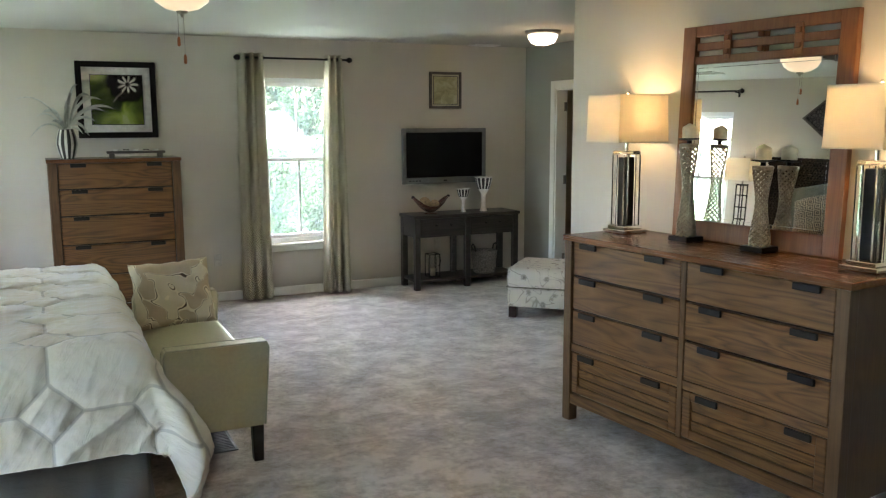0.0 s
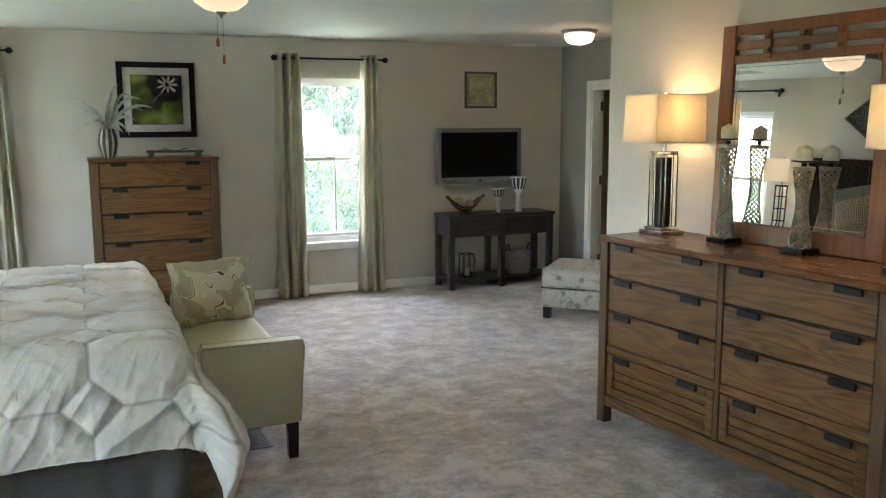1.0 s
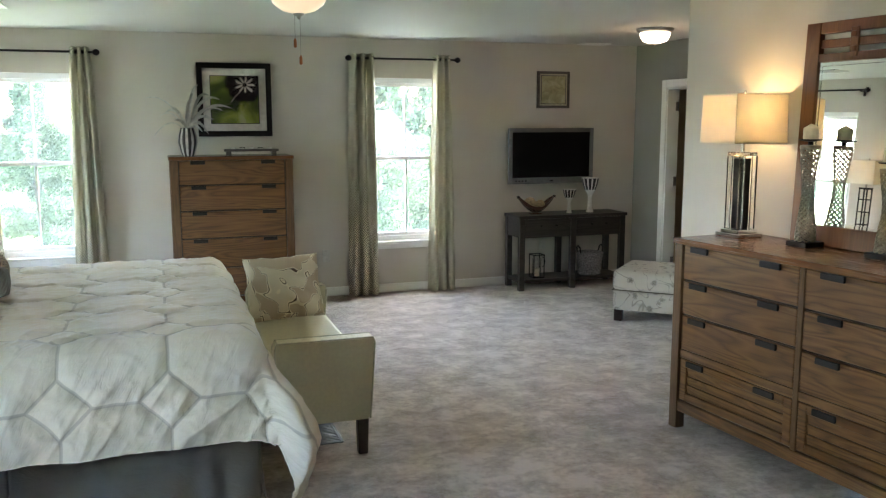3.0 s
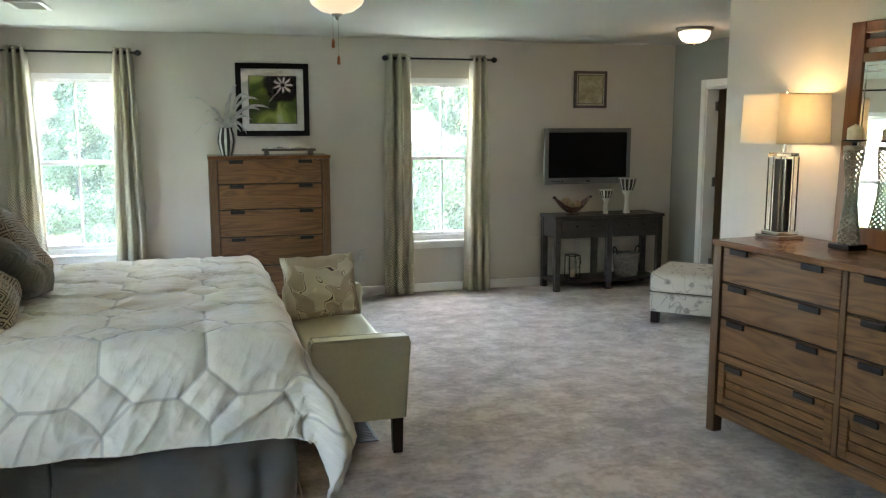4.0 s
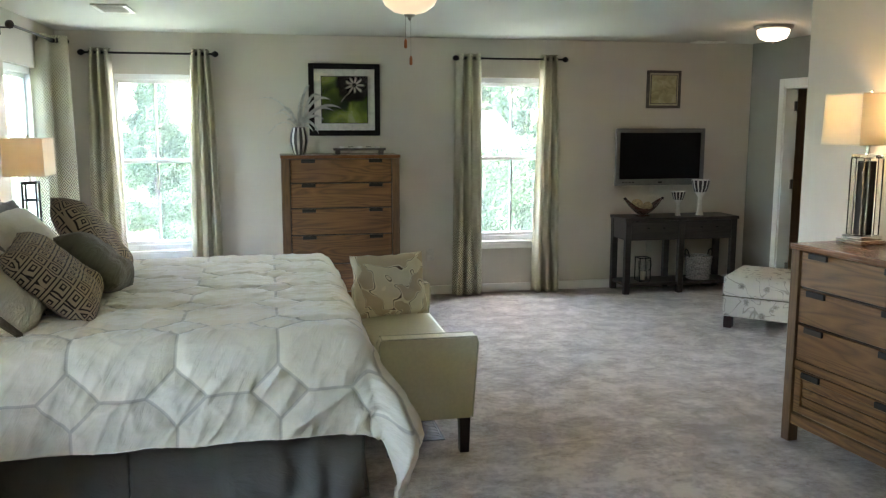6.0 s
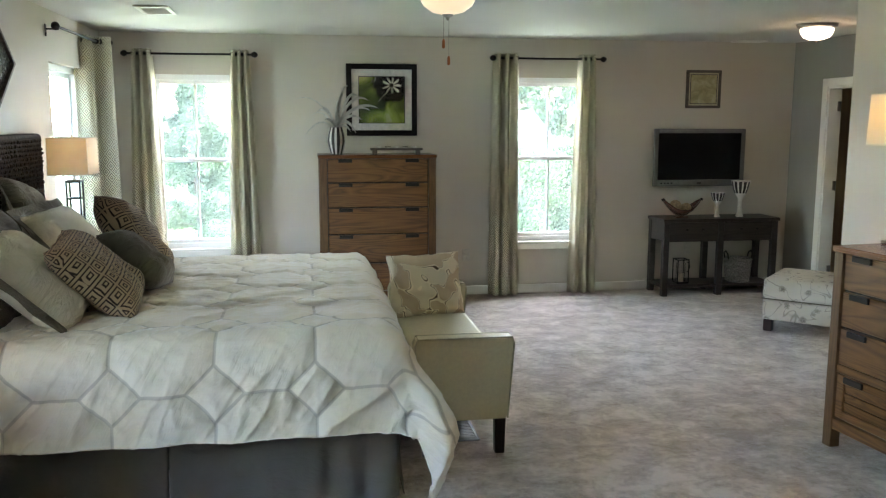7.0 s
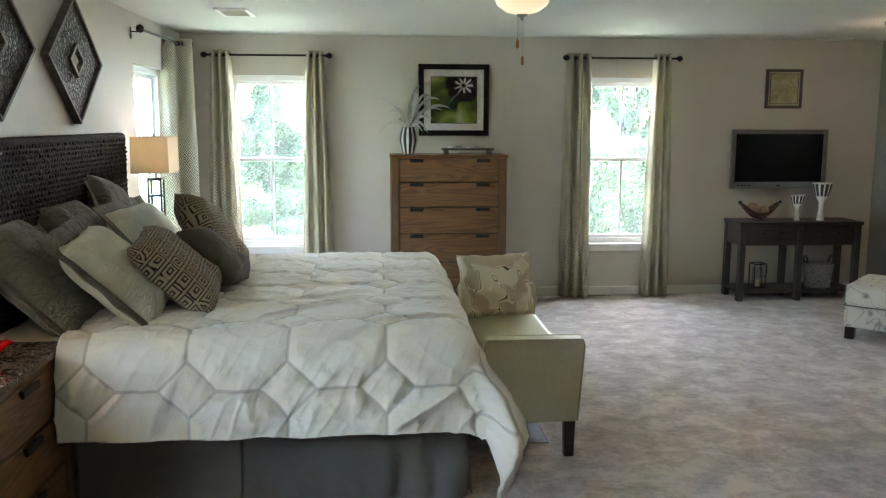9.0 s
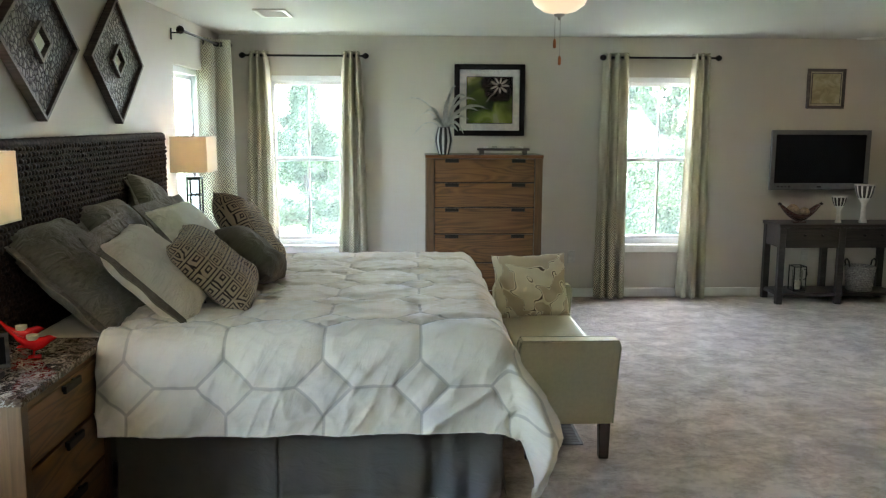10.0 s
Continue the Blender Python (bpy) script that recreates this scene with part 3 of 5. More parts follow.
def drawer(parent, x0, x1, z0, z1, pulls, louvred=False, y=0.006, pull_w=0.122, pull_z=None):
    g = 0.003
    if not louvred:
        d = part("drawer", B(x0 + g, x1 - g, y, y + 0.022, z0 + g, z1 - g, 0.003), OAK, parent)
    else:
        bm = bmesh.new()
        s = 0.05
        for a, b, c, e in ((x0 + g, x0 + s, z0 + g, z1 - g), (x1 - s, x1 - g, z0 + g, z1 - g), (x0 + s, x1 - s, z1 - s * 0.9, z1 - g), (x0 + s, x1 - s, z0 + g, z0 + s * 0.9)):
            box(bm, a, b, y, y + 0.022, c, e, 0.003)
        d = part("drawer", bm, OAK, parent, "louvred oak drawer front")
        zz = z0 + s * 0.9
        n = 3
        step = (z1 - z0 - 1.8 * s) / n
        for i in range(n):
            bm = B(x0 + s + 0.001, x1 - s - 0.001, -0.003, 0.003, -step * 0.49, step * 0.49, 0.0015)
            bm.transform(Matrix.Translation((0, y + 0.014, zz + step * (i + 0.5))) @ pose(0, 0, 0, 11, 0, 0))
            part("slat", bm, OAK, d)
    for x in pulls:
        bar_pull(d, x, pull_z if pull_z else z1 - 0.016, y, pull_w)
    return d


def oak_case(name, m, w, d, h, label, category, rows, cols, post, louvre_last, pulls, pull_w=0.122, top_mat=None, top_over=0.008, group=""):
    """A case on posts. rows: (z0, z1) of the drawers; cols: (x0, x1)."""
    th = thing(name, m, label, category, group)
    t = 0.03
    for x0 in (0, w - post):
        for y0 in (0, d - post):
            bm = B(x0, x0 + post, y0, y0 + post, 0, h - t - 0.001, 0.004, 2)
            part("post", bm, OAK_V, th)
    part("top", B(-top_over, w + top_over, -top_over, d + 0.004, h - t, h, 0.005, 2), top_mat or OAK_TOP, th)
    zb = rows[-1][0] - 0.006
    for x0 in (0.006, w - 0.024):
        part("side_panel", B(x0, x0 + 0.018, post, d - post, zb - 0.04, h - t - 0.001), OAK_V, th)
    part("back_panel", B(post, w - post, d - 0.018, d - 0.004, zb - 0.03, h - t - 0.001), OAK, th)
    part("bottom_rail", B(post, w - post, 0.004, 0.03, zb - 0.06, zb - 0.002, 0.003), OAK, th)
    bm = bmesh.new()
    for a, b in zip(rows, rows[1:]):
        if a[0] - b[1] > 0.012:
            box(bm, post, w - post, 0.008, 0.03, b[1] + 0.001, a[0] - 0.001, 0.002)
    box(bm, post, w - post, 0.010, 0.03, rows[0][1], h - t - 0.002)
    part("rail", bm, OAK, th)
    # added dark sheet behind the drawers: puts shade into the gaps between fronts
    bm = bmesh.new()
    box(bm, post, w - post, 0.030, 0.036, zb, h - t - 0.002)
    part("dust_panel", bm, LEG, th)
    for a, b in zip(cols, cols[1:]):
        part("stile", B(a[1] + 0.001, b[0] - 0.001, 0.004, 0.03, zb, h - t - 0.003, 0.002), OAK_V, th)
    for i, (z0, z1) in enumerate(rows):
        for (x0, x1), pl in zip(cols, pulls):
            drawer(th, x0, x1, z0, z1, pl, louvre_last and i == len(rows) - 1, pull_w=pull_w)
    return th


oak_case("dresser", DRESS, 1.67, 0.50, 1.03, "stained oak eight-drawer dresser with black bar handles", "dresser",
         ((0.818, 1.0), (0.633, 0.812), (0.440, 0.627), (0.165, 0.395)), ((0.065, 0.826), (0.858, 1.608)), 0.058, True,
         ((0.20, 0.672), (1.018, 1.49)))
oak_case("chest_of_drawers", pose(0.146, 7.515, 0), 1.012, 0.46, 1.352, "tall stained oak chest of drawers with bar handles", "chest of drawers",
         ((1.116, 1.318), (0.899, 1.110), (0.666, 0.893), (0.411, 0.660), (0.160, 0.405)), ((0.070, 0.942),), 0.066, False, ((0.222, 0.80),), 0.118)


def mirror_frame():
    m = DRESS @ pose(0.365, 0.425, 1.032, -2.0, 0, 0.4)
    th = thing("dresser_mirror", m, "oak-framed mirror with basketwork top on the dresser", "mirror")
    w, h, t = 0.96, 1.075, 0.035
    part("stile", B(0, 0.082, 0, t, 0, h, 0.004, 2), OAK_LAMPLIT, th)
    part("stile", B(w - 0.082, w, 0, t, 0, h, 0.004, 2), OAK_LAMPLIT, th)
    part("bottom_rail", B(0.082, w - 0.082, 0.002, t - 0.002, 0, 0.098, 0.003), OAK_LAMPLIT, th)
    part("top_rail", B(0.082, w - 0.082, 0.002, t - 0.002, h - 0.055, h, 0.003), OAK_LAMPLIT, th)
    part("middle_rail", B(0.082, w - 0.082, 0.002, t - 0.002, 0.885, 0.925, 0.003), OAK_LAMPLIT, th)
    part("crossbar", B(0.082, w - 0.082, 0.010, t - 0.008, 0.952, 0.992, 0.003), OAK_LAMPLIT, th)
    for i in range(3):
        x = 0.082 + (w - 0.164) * (i + 1) / 4
        part("weave_strip", B(x - 0.022, x + 0.022, -0.004 if i != 1 else 0.022, 0.010 if i != 1 else 0.034, 0.90, h - 0.035, 0.003), OAK_LAMPLIT, th)
        for zz in (0.925, 0.992):
            part("peg", B(x - 0.015, x + 0.015, -0.012, 0.006, zz, zz + 0.026, 0.005, 2), OAK_LAMPLIT, th)
    g = part("mirror_glass", B(0.076, w - 0.076, 0.014, 0.020, 0.092, 0.890), MIRROR, th, "clear bevelled mirror glass")
    bm = bmesh.new()
    for x0, x1, z0, z1 in ((0.083, 0.101, 0.099, 0.884), (w - 0.101, w - 0.083, 0.099, 0.884), (0.101, w - 0.101, 0.099, 0.117), (0.101, w - 0.101, 0.866, 0.884)):
        box(bm, x0, x1, 0.0105, 0.0138, z0, z1, 0.0015)
    part("bevel", bm, MIRROR, g)
    part("backing", B(0.07, w - 0.07, 0.0205, t - 0.004, 0.09, 0.89), LEG, th)
    return th


mirror_frame()


def box_shade(parent, hx, hy, z0, z1, taper=0.96):
    """A hollow four-sided cloth shade, with trim along both rims."""
    bm = bmesh.new()
    for s, flip in ((1.0, False), (0.985, True)):
        lo = [bm.verts.new((sx * hx * s, sy * hy * s, z0)) for sx, sy in ((-1, -1), (1, -1), (1, 1), (-1, 1))]
        hi = [bm.verts.new((sx * hx * s * taper, sy * hy * s * taper, z1)) for sx, sy in ((-1, -1), (1, -1), (1, 1), (-1, 1))]
        for i in range(4):
            f = (lo[i], lo[(i + 1) % 4], hi[(i + 1) % 4], hi[i])
            bm.faces.new(f[::-1] if flip else f)
    sh = uv_box(part("shade", bm, LINEN, parent, "cream linen lampshade, lit from inside"))
    for z, k in ((z0, 1.004), (z1 - 0.006, taper * 1.004)):
        bm = bmesh.new()
        x, y = hx * k, hy * k
        for a, b, c, d in ((-x, x, -y, -y + 0.003), (-x, x, y - 0.003, y), (-x, -x + 0.003, -y + 0.003, y - 0.003), (x - 0.003, x, -y + 0.003, y - 0.003)):
            box(bm, a, b, c, d, z, z + 0.006)
        part("trim", bm, CREAM, sh)
    return sh


def crystal_lamp(x, y):
    m = DRESS @ pose(x, y, 1.031)
    th = thing("table_lamp", m, "lit table lamp with clear and black column on chrome base", "table lamp", "dresser lamps")
    part("base", B(-0.085, 0.085, -0.085, 0.085, 0, 0.022, 0.003), CHROME, th)
    part("plinth", B(-0.066, 0.066, -0.066, 0.066, 0.0225, 0.040, 0.003), CHROME, th)
    part("core", B(-0.031, 0.031, -0.031, 0.031, 0.041, 0.412, 0.003), BLACK, th, "black square lamp column")
    for sx, sy in ((-1, -1), (1, -1), (1, 1), (-1, 1)):
        part("acrylic_post", B(sx * 0.043 - 0.0115, sx * 0.043 + 0.0115, sy * 0.043 - 0.0115, sy * 0.043 + 0.0115, 0.041, 0.425, 0.002), CRYSTAL, th, "clear acrylic corner post")
    part("cap", B(-0.053, 0.053, -0.053, 0.053, 0.4255, 0.445, 0.003), CRYSTAL, th)
    part("neck", lathe([(0.012, 0.446), (0.012, 0.53), (0.018, 0.531), (0.018, 0.58)], 14), CHROME, th, smooth=True)
    bm = bmesh.new()
    tube(bm, [(0, 0, 0.58), (0, 0, 0.745)], 0.004, 6)
    tube(bm, [(-0.118, 0, 0.742), (0.118, 0, 0.742)], 0.003, 6)
    part("harp", bm, CHROME, th)
    part("finial", lathe([(0.004, 0.745), (0.010, 0.752), (0.004, 0.764)], 10), CHROME, th)
    box_shade(th, 0.128, 0.178, 0.492, 0.742)
    p = m @ Vector((0, 0, 0.66))
    lamp_point("table_lamp_bulb", p, LAMP_W, WARM, 0.035)
    return th


LAMP_W = 0.072
crystal_lamp(0.11, 0.33)
crystal_lamp(1.54, 0.32)


def candle_holder(x, y, h, seed):
    m = DRESS @ pose(x, y, 1.031)
    th = thing("candle_holder", m, "pierced lattice candle holder with ivory pillar candle", "candle holder", "candle holders")
    part("foot", B(-0.062, 0.062, -0.062, 0.062, 0, 0.026, 0.006, 2), BLACK, th)
    z0, z1 = 0.027, h

    def rad(f):
        return 0.036 + 0.010 * math.cos(2 * math.pi * (f - 0.02) * 0.97) - 0.002 * f

    bm = bmesh.new()
    nb = 9
    for d in (-1, 1):
        for k in range(nb):
            pts = []
            for i in range(49):
                f = i / 48
                a = 2 * math.pi * (k / nb + d * f * h * 4.2)
                r = rad(f)
                pts.append((r * math.cos(a), r * math.sin(a), z0 + (z1 - z0) * f))
            tube(bm, pts, 0.0044, 5)
    part("lattice", bm, LATTICE, th, smooth=True)
    part("rim", lathe([(0.038, h - 0.012), (0.048, h - 0.010), (0.048, h + 0.004), (0.038, h + 0.006)], 20), LATTICE, th, smooth=True)
    part("plate", lathe([(0.012, h + 0.0062), (0.012, h + 0.022), (0.054, h + 0.028), (0.056, h + 0.033), (0.01, h + 0.031)], 22), BLACK, th, smooth=True)
    part("candle", lathe([(0.036, h + 0.034), (0.0365, h + 0.082), (0.034, h + 0.088), (0.003, h + 0.106)], 20), WAX, th, "ivory pillar candle", smooth=True)
    return th


candle_holder(0.535, 0.345, 0.485, 1)
candle_holder(0.965, 0.365, 0.392, 2)


# ---- bed ----
BX0, BX1, BY0, BY1, BZ = -1.62, 0.36, 3.60, 5.66, 0.765
bed = thing("bed", pose(0, 0, 0), "made king bed with white quilted comforter and grey skirt", "bed")
part("box_spring", B(BX0, BX1 - 0.06, BY0 + 0.08, BY1 - 0.05, 0.18, 0.40, 0.02, 2), SKIRT, bed)
uv_box(part("mattress", B(BX0, BX1 - 0.03, BY0 + 0.07, BY1 - 0.04, 0.402, 0.735, 0.06, 3), SHEET, bed, "cream sheet over a thick mattress"))
for x in (BX0 + 0.1, -0.4, BX1 - 0.2):
    for y in (BY0 + 0.2, BY1 - 0.2):
        part("leg", B(x - 0.03, x + 0.03, y - 0.03, y + 0.03, 0, 0.18), BLACK, bed)


def comforter():
    R, drop_n, drop_f = 0.105, 0.435, 0.54
    us = np.linspace(-1.262, BX1 + drop_f, 330)
    vs = np.linspace(BY0 - drop_n, BY1 + 0.40, 350)
    pts, uvs = [], []
    for v in vs:
        row, ur = [], []
        for u in us:
            ex, ey, fy = max(0.0, u - (BX1 - 0.03)), max(0.0, BY0 + 0.03 - v), max(0.0, v - (BY1 - 0.03))
            x, y = min(u, BX1 - 0.03), min(max(v, BY0 + 0.03), BY1 - 0.03)
            side = ey + fy
            e = math.hypot(ex, side)
            z = BZ
            if e > 0:
                dx, dy = ex / e, (-ey + fy) / e
                th_ = min(e / R, math.pi / 2)
                h = R * math.sin(th_)
                z -= R * (1 - math.cos(th_))
                both = min(1.0, max(0.0, (min(ex, side) / max(ex, side) - 0.36) / 0.45))
                both = both * both * (3 - 2 * both)
                er = e * (1 + 0.10 * both)
                cap, soft_ = 0.47 + 0.13 * both, 0.17 - 0.03 * both
                er = er if er < cap else cap + soft_ * (1 - math.exp((cap - er) / soft_))
                rest = max(0.0, er - R * math.pi / 2)
                wave = 0.012 * math.sin(u * 17 + 2 * math.sin(v * 5)) if ey else 0.01 * math.sin(v * 15)
                h += rest * 0.10 * (1 - both) + 0.17 * both * math.sin(math.pi * min(1.0, rest / 0.585)) + wave * min(1, rest * 4)
                z -= rest * (0.985 + 0.06 * both) + 0.055 * both * min(1.0, rest / 0.3)
                x += dx * h + 0.06 * min(1.0, ex / 0.17) * min(1.0, ey / 0.2)
                y += dy * h
                # slanting drag folds down the hanging sides
                n1 = abs(noise.noise(Vector(((u + v * 0.95) * 1.5, (u - v * 0.8) * 5.0 + 3, 4.0))))
                n2 = abs(noise.noise(Vector(((u + v * 0.9) * 2.6, (u - v * 0.7) * 11.0, 9.0))))
                ridge = 0.006 * (1 - 2.2 * n1) + 0.008 * max(0.0, 1 - 5 * n1) ** 1.3 + 0.007 * max(0.0, 1 - 4 * n2) ** 1.3
                k = min(1.0, e * 4) * ridge * (1 - 0.6 * both * min(1.0, rest / 0.35))
                x += dx * k
                y += dy * k
                z += 0.010 * noise.noise(Vector((u * 3, 0.3, v))) * min(1, rest * 3)
            # puffed cells and creases of the top
            a, b = ((u + 0.15) / 0.40) % 1.0 - 0.5, ((v + 0.035) / 0.40) % 1.0 - 0.5
            s = abs(a) + abs(b)
            dist = min(abs(s - 0.29) * 0.71, min(abs(a), abs(b)) if s > 0.29 else 9)
            puff = 0.011 * min(1.0, dist / 0.10) ** 0.7
            n3 = abs(noise.noise(Vector((u * 6 + v * 2.5, v * 9 - u * 3, 1.5))))
            n4 = abs(noise.noise(Vector((u * 9 - v * 7, v * 15 + u * 4, 7.5))))
            cr = 0.005 * noise.noise(Vector((u * 3, v * 5, 2.5))) + 0.006 * max(0.0, 1 - 5 * n3) ** 1.5 + 0.004 * max(0.0, 1 - 4 * n4) ** 1.5
            lift = puff + cr
            flat = max(0.0, 1 - e * 6)
            z += lift * (0.25 + 0.75 * flat) + 0.018 * math.exp(-((u - 0.1) ** 2)) * flat
            if ey > 0 and e > 0:
                y -= (puff + 0.5 * cr) * (1 - flat) * 0.8
            if ex > 0 and e > 0:
                x += lift * (1 - flat) * 0.9
            z = max(z, 0.03)
            row.append((x, y, z))
            ur.append((u, v))
        pts.append(row)
        uvs.append(ur)
    return sheet("comforter", pts, uvs, COMFORTER, bed, 0.022, "white quilted comforter with taupe trellis bands")


comforter()


def skirt(p0, p1, name="skirt_panel", seed=0):
    a, b = Vector((*p0, 0)), Vector((*p1, 0))
    d = (b - a)
    n = Vector((d.y, -d.x, 0)).normalized()
    L = d.length
    nc, nr = max(8, int(L * 70)), 14
    pts, uvs = [], []
    for r in range(nr):
        f = r / (nr - 1)
        row, ur = [], []
        for c in range(nc):
            s = c / (nc - 1)
            w = 0.030 * noise.noise(Vector((s * L * 5 + f * 1.3, seed + f * 0.9, 2))) + 0.012 * noise.noise(Vector((s * L * 16, seed, f * 2)))
            w += 0.020 * math.exp(-((1 - s) * L / 0.3) ** 2) * math.sin(s * L * 42 + 2 * f) if seed == 2 else 0.0
            p = a + d * s + n * (w * (0.3 + f) + 0.02 * f)
            row.append((p.x, p.y, 0.47 - 0.462 * f))
            ur.append((s * L, f * 0.46))
        pts.append(row)
        uvs.append(ur)
    return sheet(name, pts, uvs, SKIRT, bed, 0.004, "grey tailored bed skirt panel")


ys = BY0 + 0.06
skirt((-1.25, ys), (-0.566, ys), seed=1)
skirt((-0.56, ys), (0.400, ys), seed=2)
skirt((0.406, ys + 0.02), (0.36, BY1 - 0.05), seed=3)
skirt((0.335, BY1 - 0.02), (-1.62, BY1 - 0.02), seed=4)


def headboard():
    x, y0, y1, z0, z1 = XL + 0.012, 3.42, 5.955, 0.15, 1.545
    th = thing("headboard", pose(0, 0, 0), "dark brown woven seagrass headboard against the wall", "headboard")
    part("panel", B(x, x + 0.055, y0 + 0.01, y1 - 0.01, z0, z1 - 0.01, 0.01, 2), RATTAN, th)
    for y in (y0 + 0.1, y1 - 0.1):
        part("leg", B(x, x + 0.05, y - 0.04, y + 0.04, 0, z0), DARK, th)
    verts, faces = [], []

    def strand(yc, zc, xx, ly, lz, dep, lean):
        k = len(verts)
        for i, s in enumerate((-1, -0.5, 0.5, 1)):
            hh = lz * (0.55 if abs(s) == 1 else 1.0)
            dx = dep * (0.25 if abs(s) == 1 else 1.0)
            for q in range(4):
                a = math.pi * q / 3
                verts.append((xx + dx * math.sin(a), yc + s * ly, zc + hh * math.cos(a) + lean * s))
        for i in range(3):
            for q in range(3):
                a = k + i * 4 + q
                faces.append((a, a + 4, a + 5, a + 1))

    rng = random.Random(4)
    rows = 70
    dz = (z1 - 0.72) / 31
    for r in range(rows):
        z = z1 - 0.030 - r * dz
        if z < z0:
            break
        y = y0 + (0.008 if r % 2 else 0.023) + rng.uniform(-0.004, 0.004)
        while y < y1 - 0.01:
            strand(y, z + rng.uniform(-0.0015, 0.0015), x + 0.052, 0.0185 * rng.uniform(0.8, 1.15), dz * 0.46 * rng.uniform(0.7, 1.15), rng.uniform(0.009, 0.016), rng.uniform(-0.0025, 0.0025))
            y += 0.036
    # wrapped end and top edge
    for z in np.arange(z0 + 0.02, z1, 0.03):
        for xx in (x + 0.015, x + 0.04):
            k = len(verts)
            for i in range(3):
                for q in range(4):
                    a = math.pi * q / 3
                    verts.append((xx + (i - 1) * 0.014, y1 - 0.010 + 0.012 * math.sin(a), z + 0.014 * math.cos(a)))
            for i in range(2):
                for q in range(3):
                    a = k + i * 4 + q
                    faces.append((a, a + 1, a + 5, a + 4))
    bm = bmesh.new()
    tube(bm, [(x + 0.030, y0 + (y1 - y0) * i / 120, z1 - 0.012 + 0.0025 * math.sin(i * 2.4)) for i in range(121)], 0.026, 10)
    part("top_roll", bm, RATTAN, th, smooth=True)
    me = bpy.data.meshes.new("weave")
    me.from_pydata(verts, [], faces)
    me.materials.append(RATTAN)
    for p in me.polygons:
        p.use_smooth = True
    w = new("weave", me)
    w.parent = th
    tagged(w, "braided dark seagrass weave", kind="stuff")
    return th


headboard()


def wrap(a, size):
    """Length along a swelling cover at the distance a from its middle."""
    q = 2 * a / size
    return (q + 0.30 * q ** 5) * size / 2


def pillow(name, m, w, h, t, mat, label, category="pillow", group="bed pillows", flange=0.0, flange_mat=None, seed=0, sag=0.0, n=26):
    """A filled cushion: w across, h up, t thick, front towards local -y."""
    th = thing(name, m, label, category, group)
    bm = bmesh.new()
    grid = {}
    for side in (-1, 1):
        for i in range(n + 1):
            for j in range(n + 1):
                u, v = 2 * i / n - 1, 2 * j / n - 1
                edge = i in (0, n) or j in (0, n)
                if edge and side == 1:
                    grid[side, i, j] = grid[-1, i, j]
                    continue
                pull = 1 - 0.055 * (1 - u * u) * abs(v) ** 3
                pul2 = 1 - 0.055 * (1 - v * v) * abs(u) ** 3
                prof = ((1 - u ** 4) * (1 - v ** 4)) ** 0.55
                cr = noise.noise(Vector((u * 2.2 + seed, v * 2.2, side * 3))) * 0.16 + noise.noise(Vector((u * 5 + seed, v * 5, side * 5))) * 0.06
                y = side * t / 2 * prof * (1 + cr) * (1 - 0.35 * sag * v)
                x = u * w / 2 * pul2
                z = v * h / 2 * pull - sag * 0.04 * (1 - u * u) * (1 if v > 0 else 0) * v
                wob = 0.010 * noise.noise(Vector((u * 3 + seed, v * 3, 8)))
                grid[side, i, j] = bm.verts.new((x + wob, y + wob, z + wob))
    for side in (-1, 1):
        for i in range(n):
            for j in range(n):
                f = (grid[side, i, j], grid[side, i + 1, j], grid[side, i + 1, j + 1], grid[side, i, j + 1])
                bm.faces.new(f if side == -1 else f[::-1])
    ob = part("cover", bm, mat, th, smooth=True)
    uv_all(ob.data, lambda co: (wrap(co.x, w) + 0.04 * seed, wrap(co.z, h)))
    if flange:
        ring = []
        k = 24
        for e in range(4):
            for i in range(k):
                s = 2 * i / k - 1
                ring.append(((s, -1), (1, s), (-s, 1), (-1, -s))[e])
        inner, outer = [], []
        bm = bmesh.new()
        for q, (u, v) in enumerate(ring):
            x0, z0 = u * w / 2 * 0.965, v * h / 2 * 0.965
            x1, z1 = u * (w / 2 + flange), v * (h / 2 + flange)
            wv = 0.004 * math.sin(q * 0.9 + seed) + 0.010 * noise.noise(Vector((u * 3, v * 3, seed)))
            inner.append((bm.verts.new((x0, -0.004, z0)), bm.verts.new((x0, 0.004, z0))))
            outer.append((bm.verts.new((x1, wv - 0.003, z1)), bm.verts.new((x1, wv + 0.003, z1))))
        N = len(ring)
        for q in range(N):
            r = (q + 1) % N
            bm.faces.new((outer[q][0], outer[r][0], inner[r][0], inner[q][0]))
            bm.faces.new((inner[q][1], inner[r][1], outer[r][1], outer[q][1]))
            bm.faces.new((outer[q][1], outer[r][1], outer[r][0], outer[q][0]))
        fl = part("flange", bm, flange_mat or mat, th, "grey flat border" if flange_mat else "", smooth=True)
        uv_all(fl.data, lambda co: (co.x, co.z))
    return th


GL = "charcoal grey cotton sham leaning on the woven headboard"
pillow("pillow", pose(-1.47, 3.97, 0.955, -46, 0, 92), 0.63, 0.63, 0.20, GREY_CLOTH, GL, flange=0.045, seed=1)
pillow("pillow", pose(-1.50, 4.68, 0.985, -38, 0, 88), 0.58, 0.56, 0.19, GREY_CLOTH, GL, flange=0.045, seed=2)
pillow("pillow", pose(-1.53, 5.36, 1.04, -26, 12, 90), 0.58, 0.56, 0.19, GREY_CLOTH, GL, flange=0.045, seed=3)
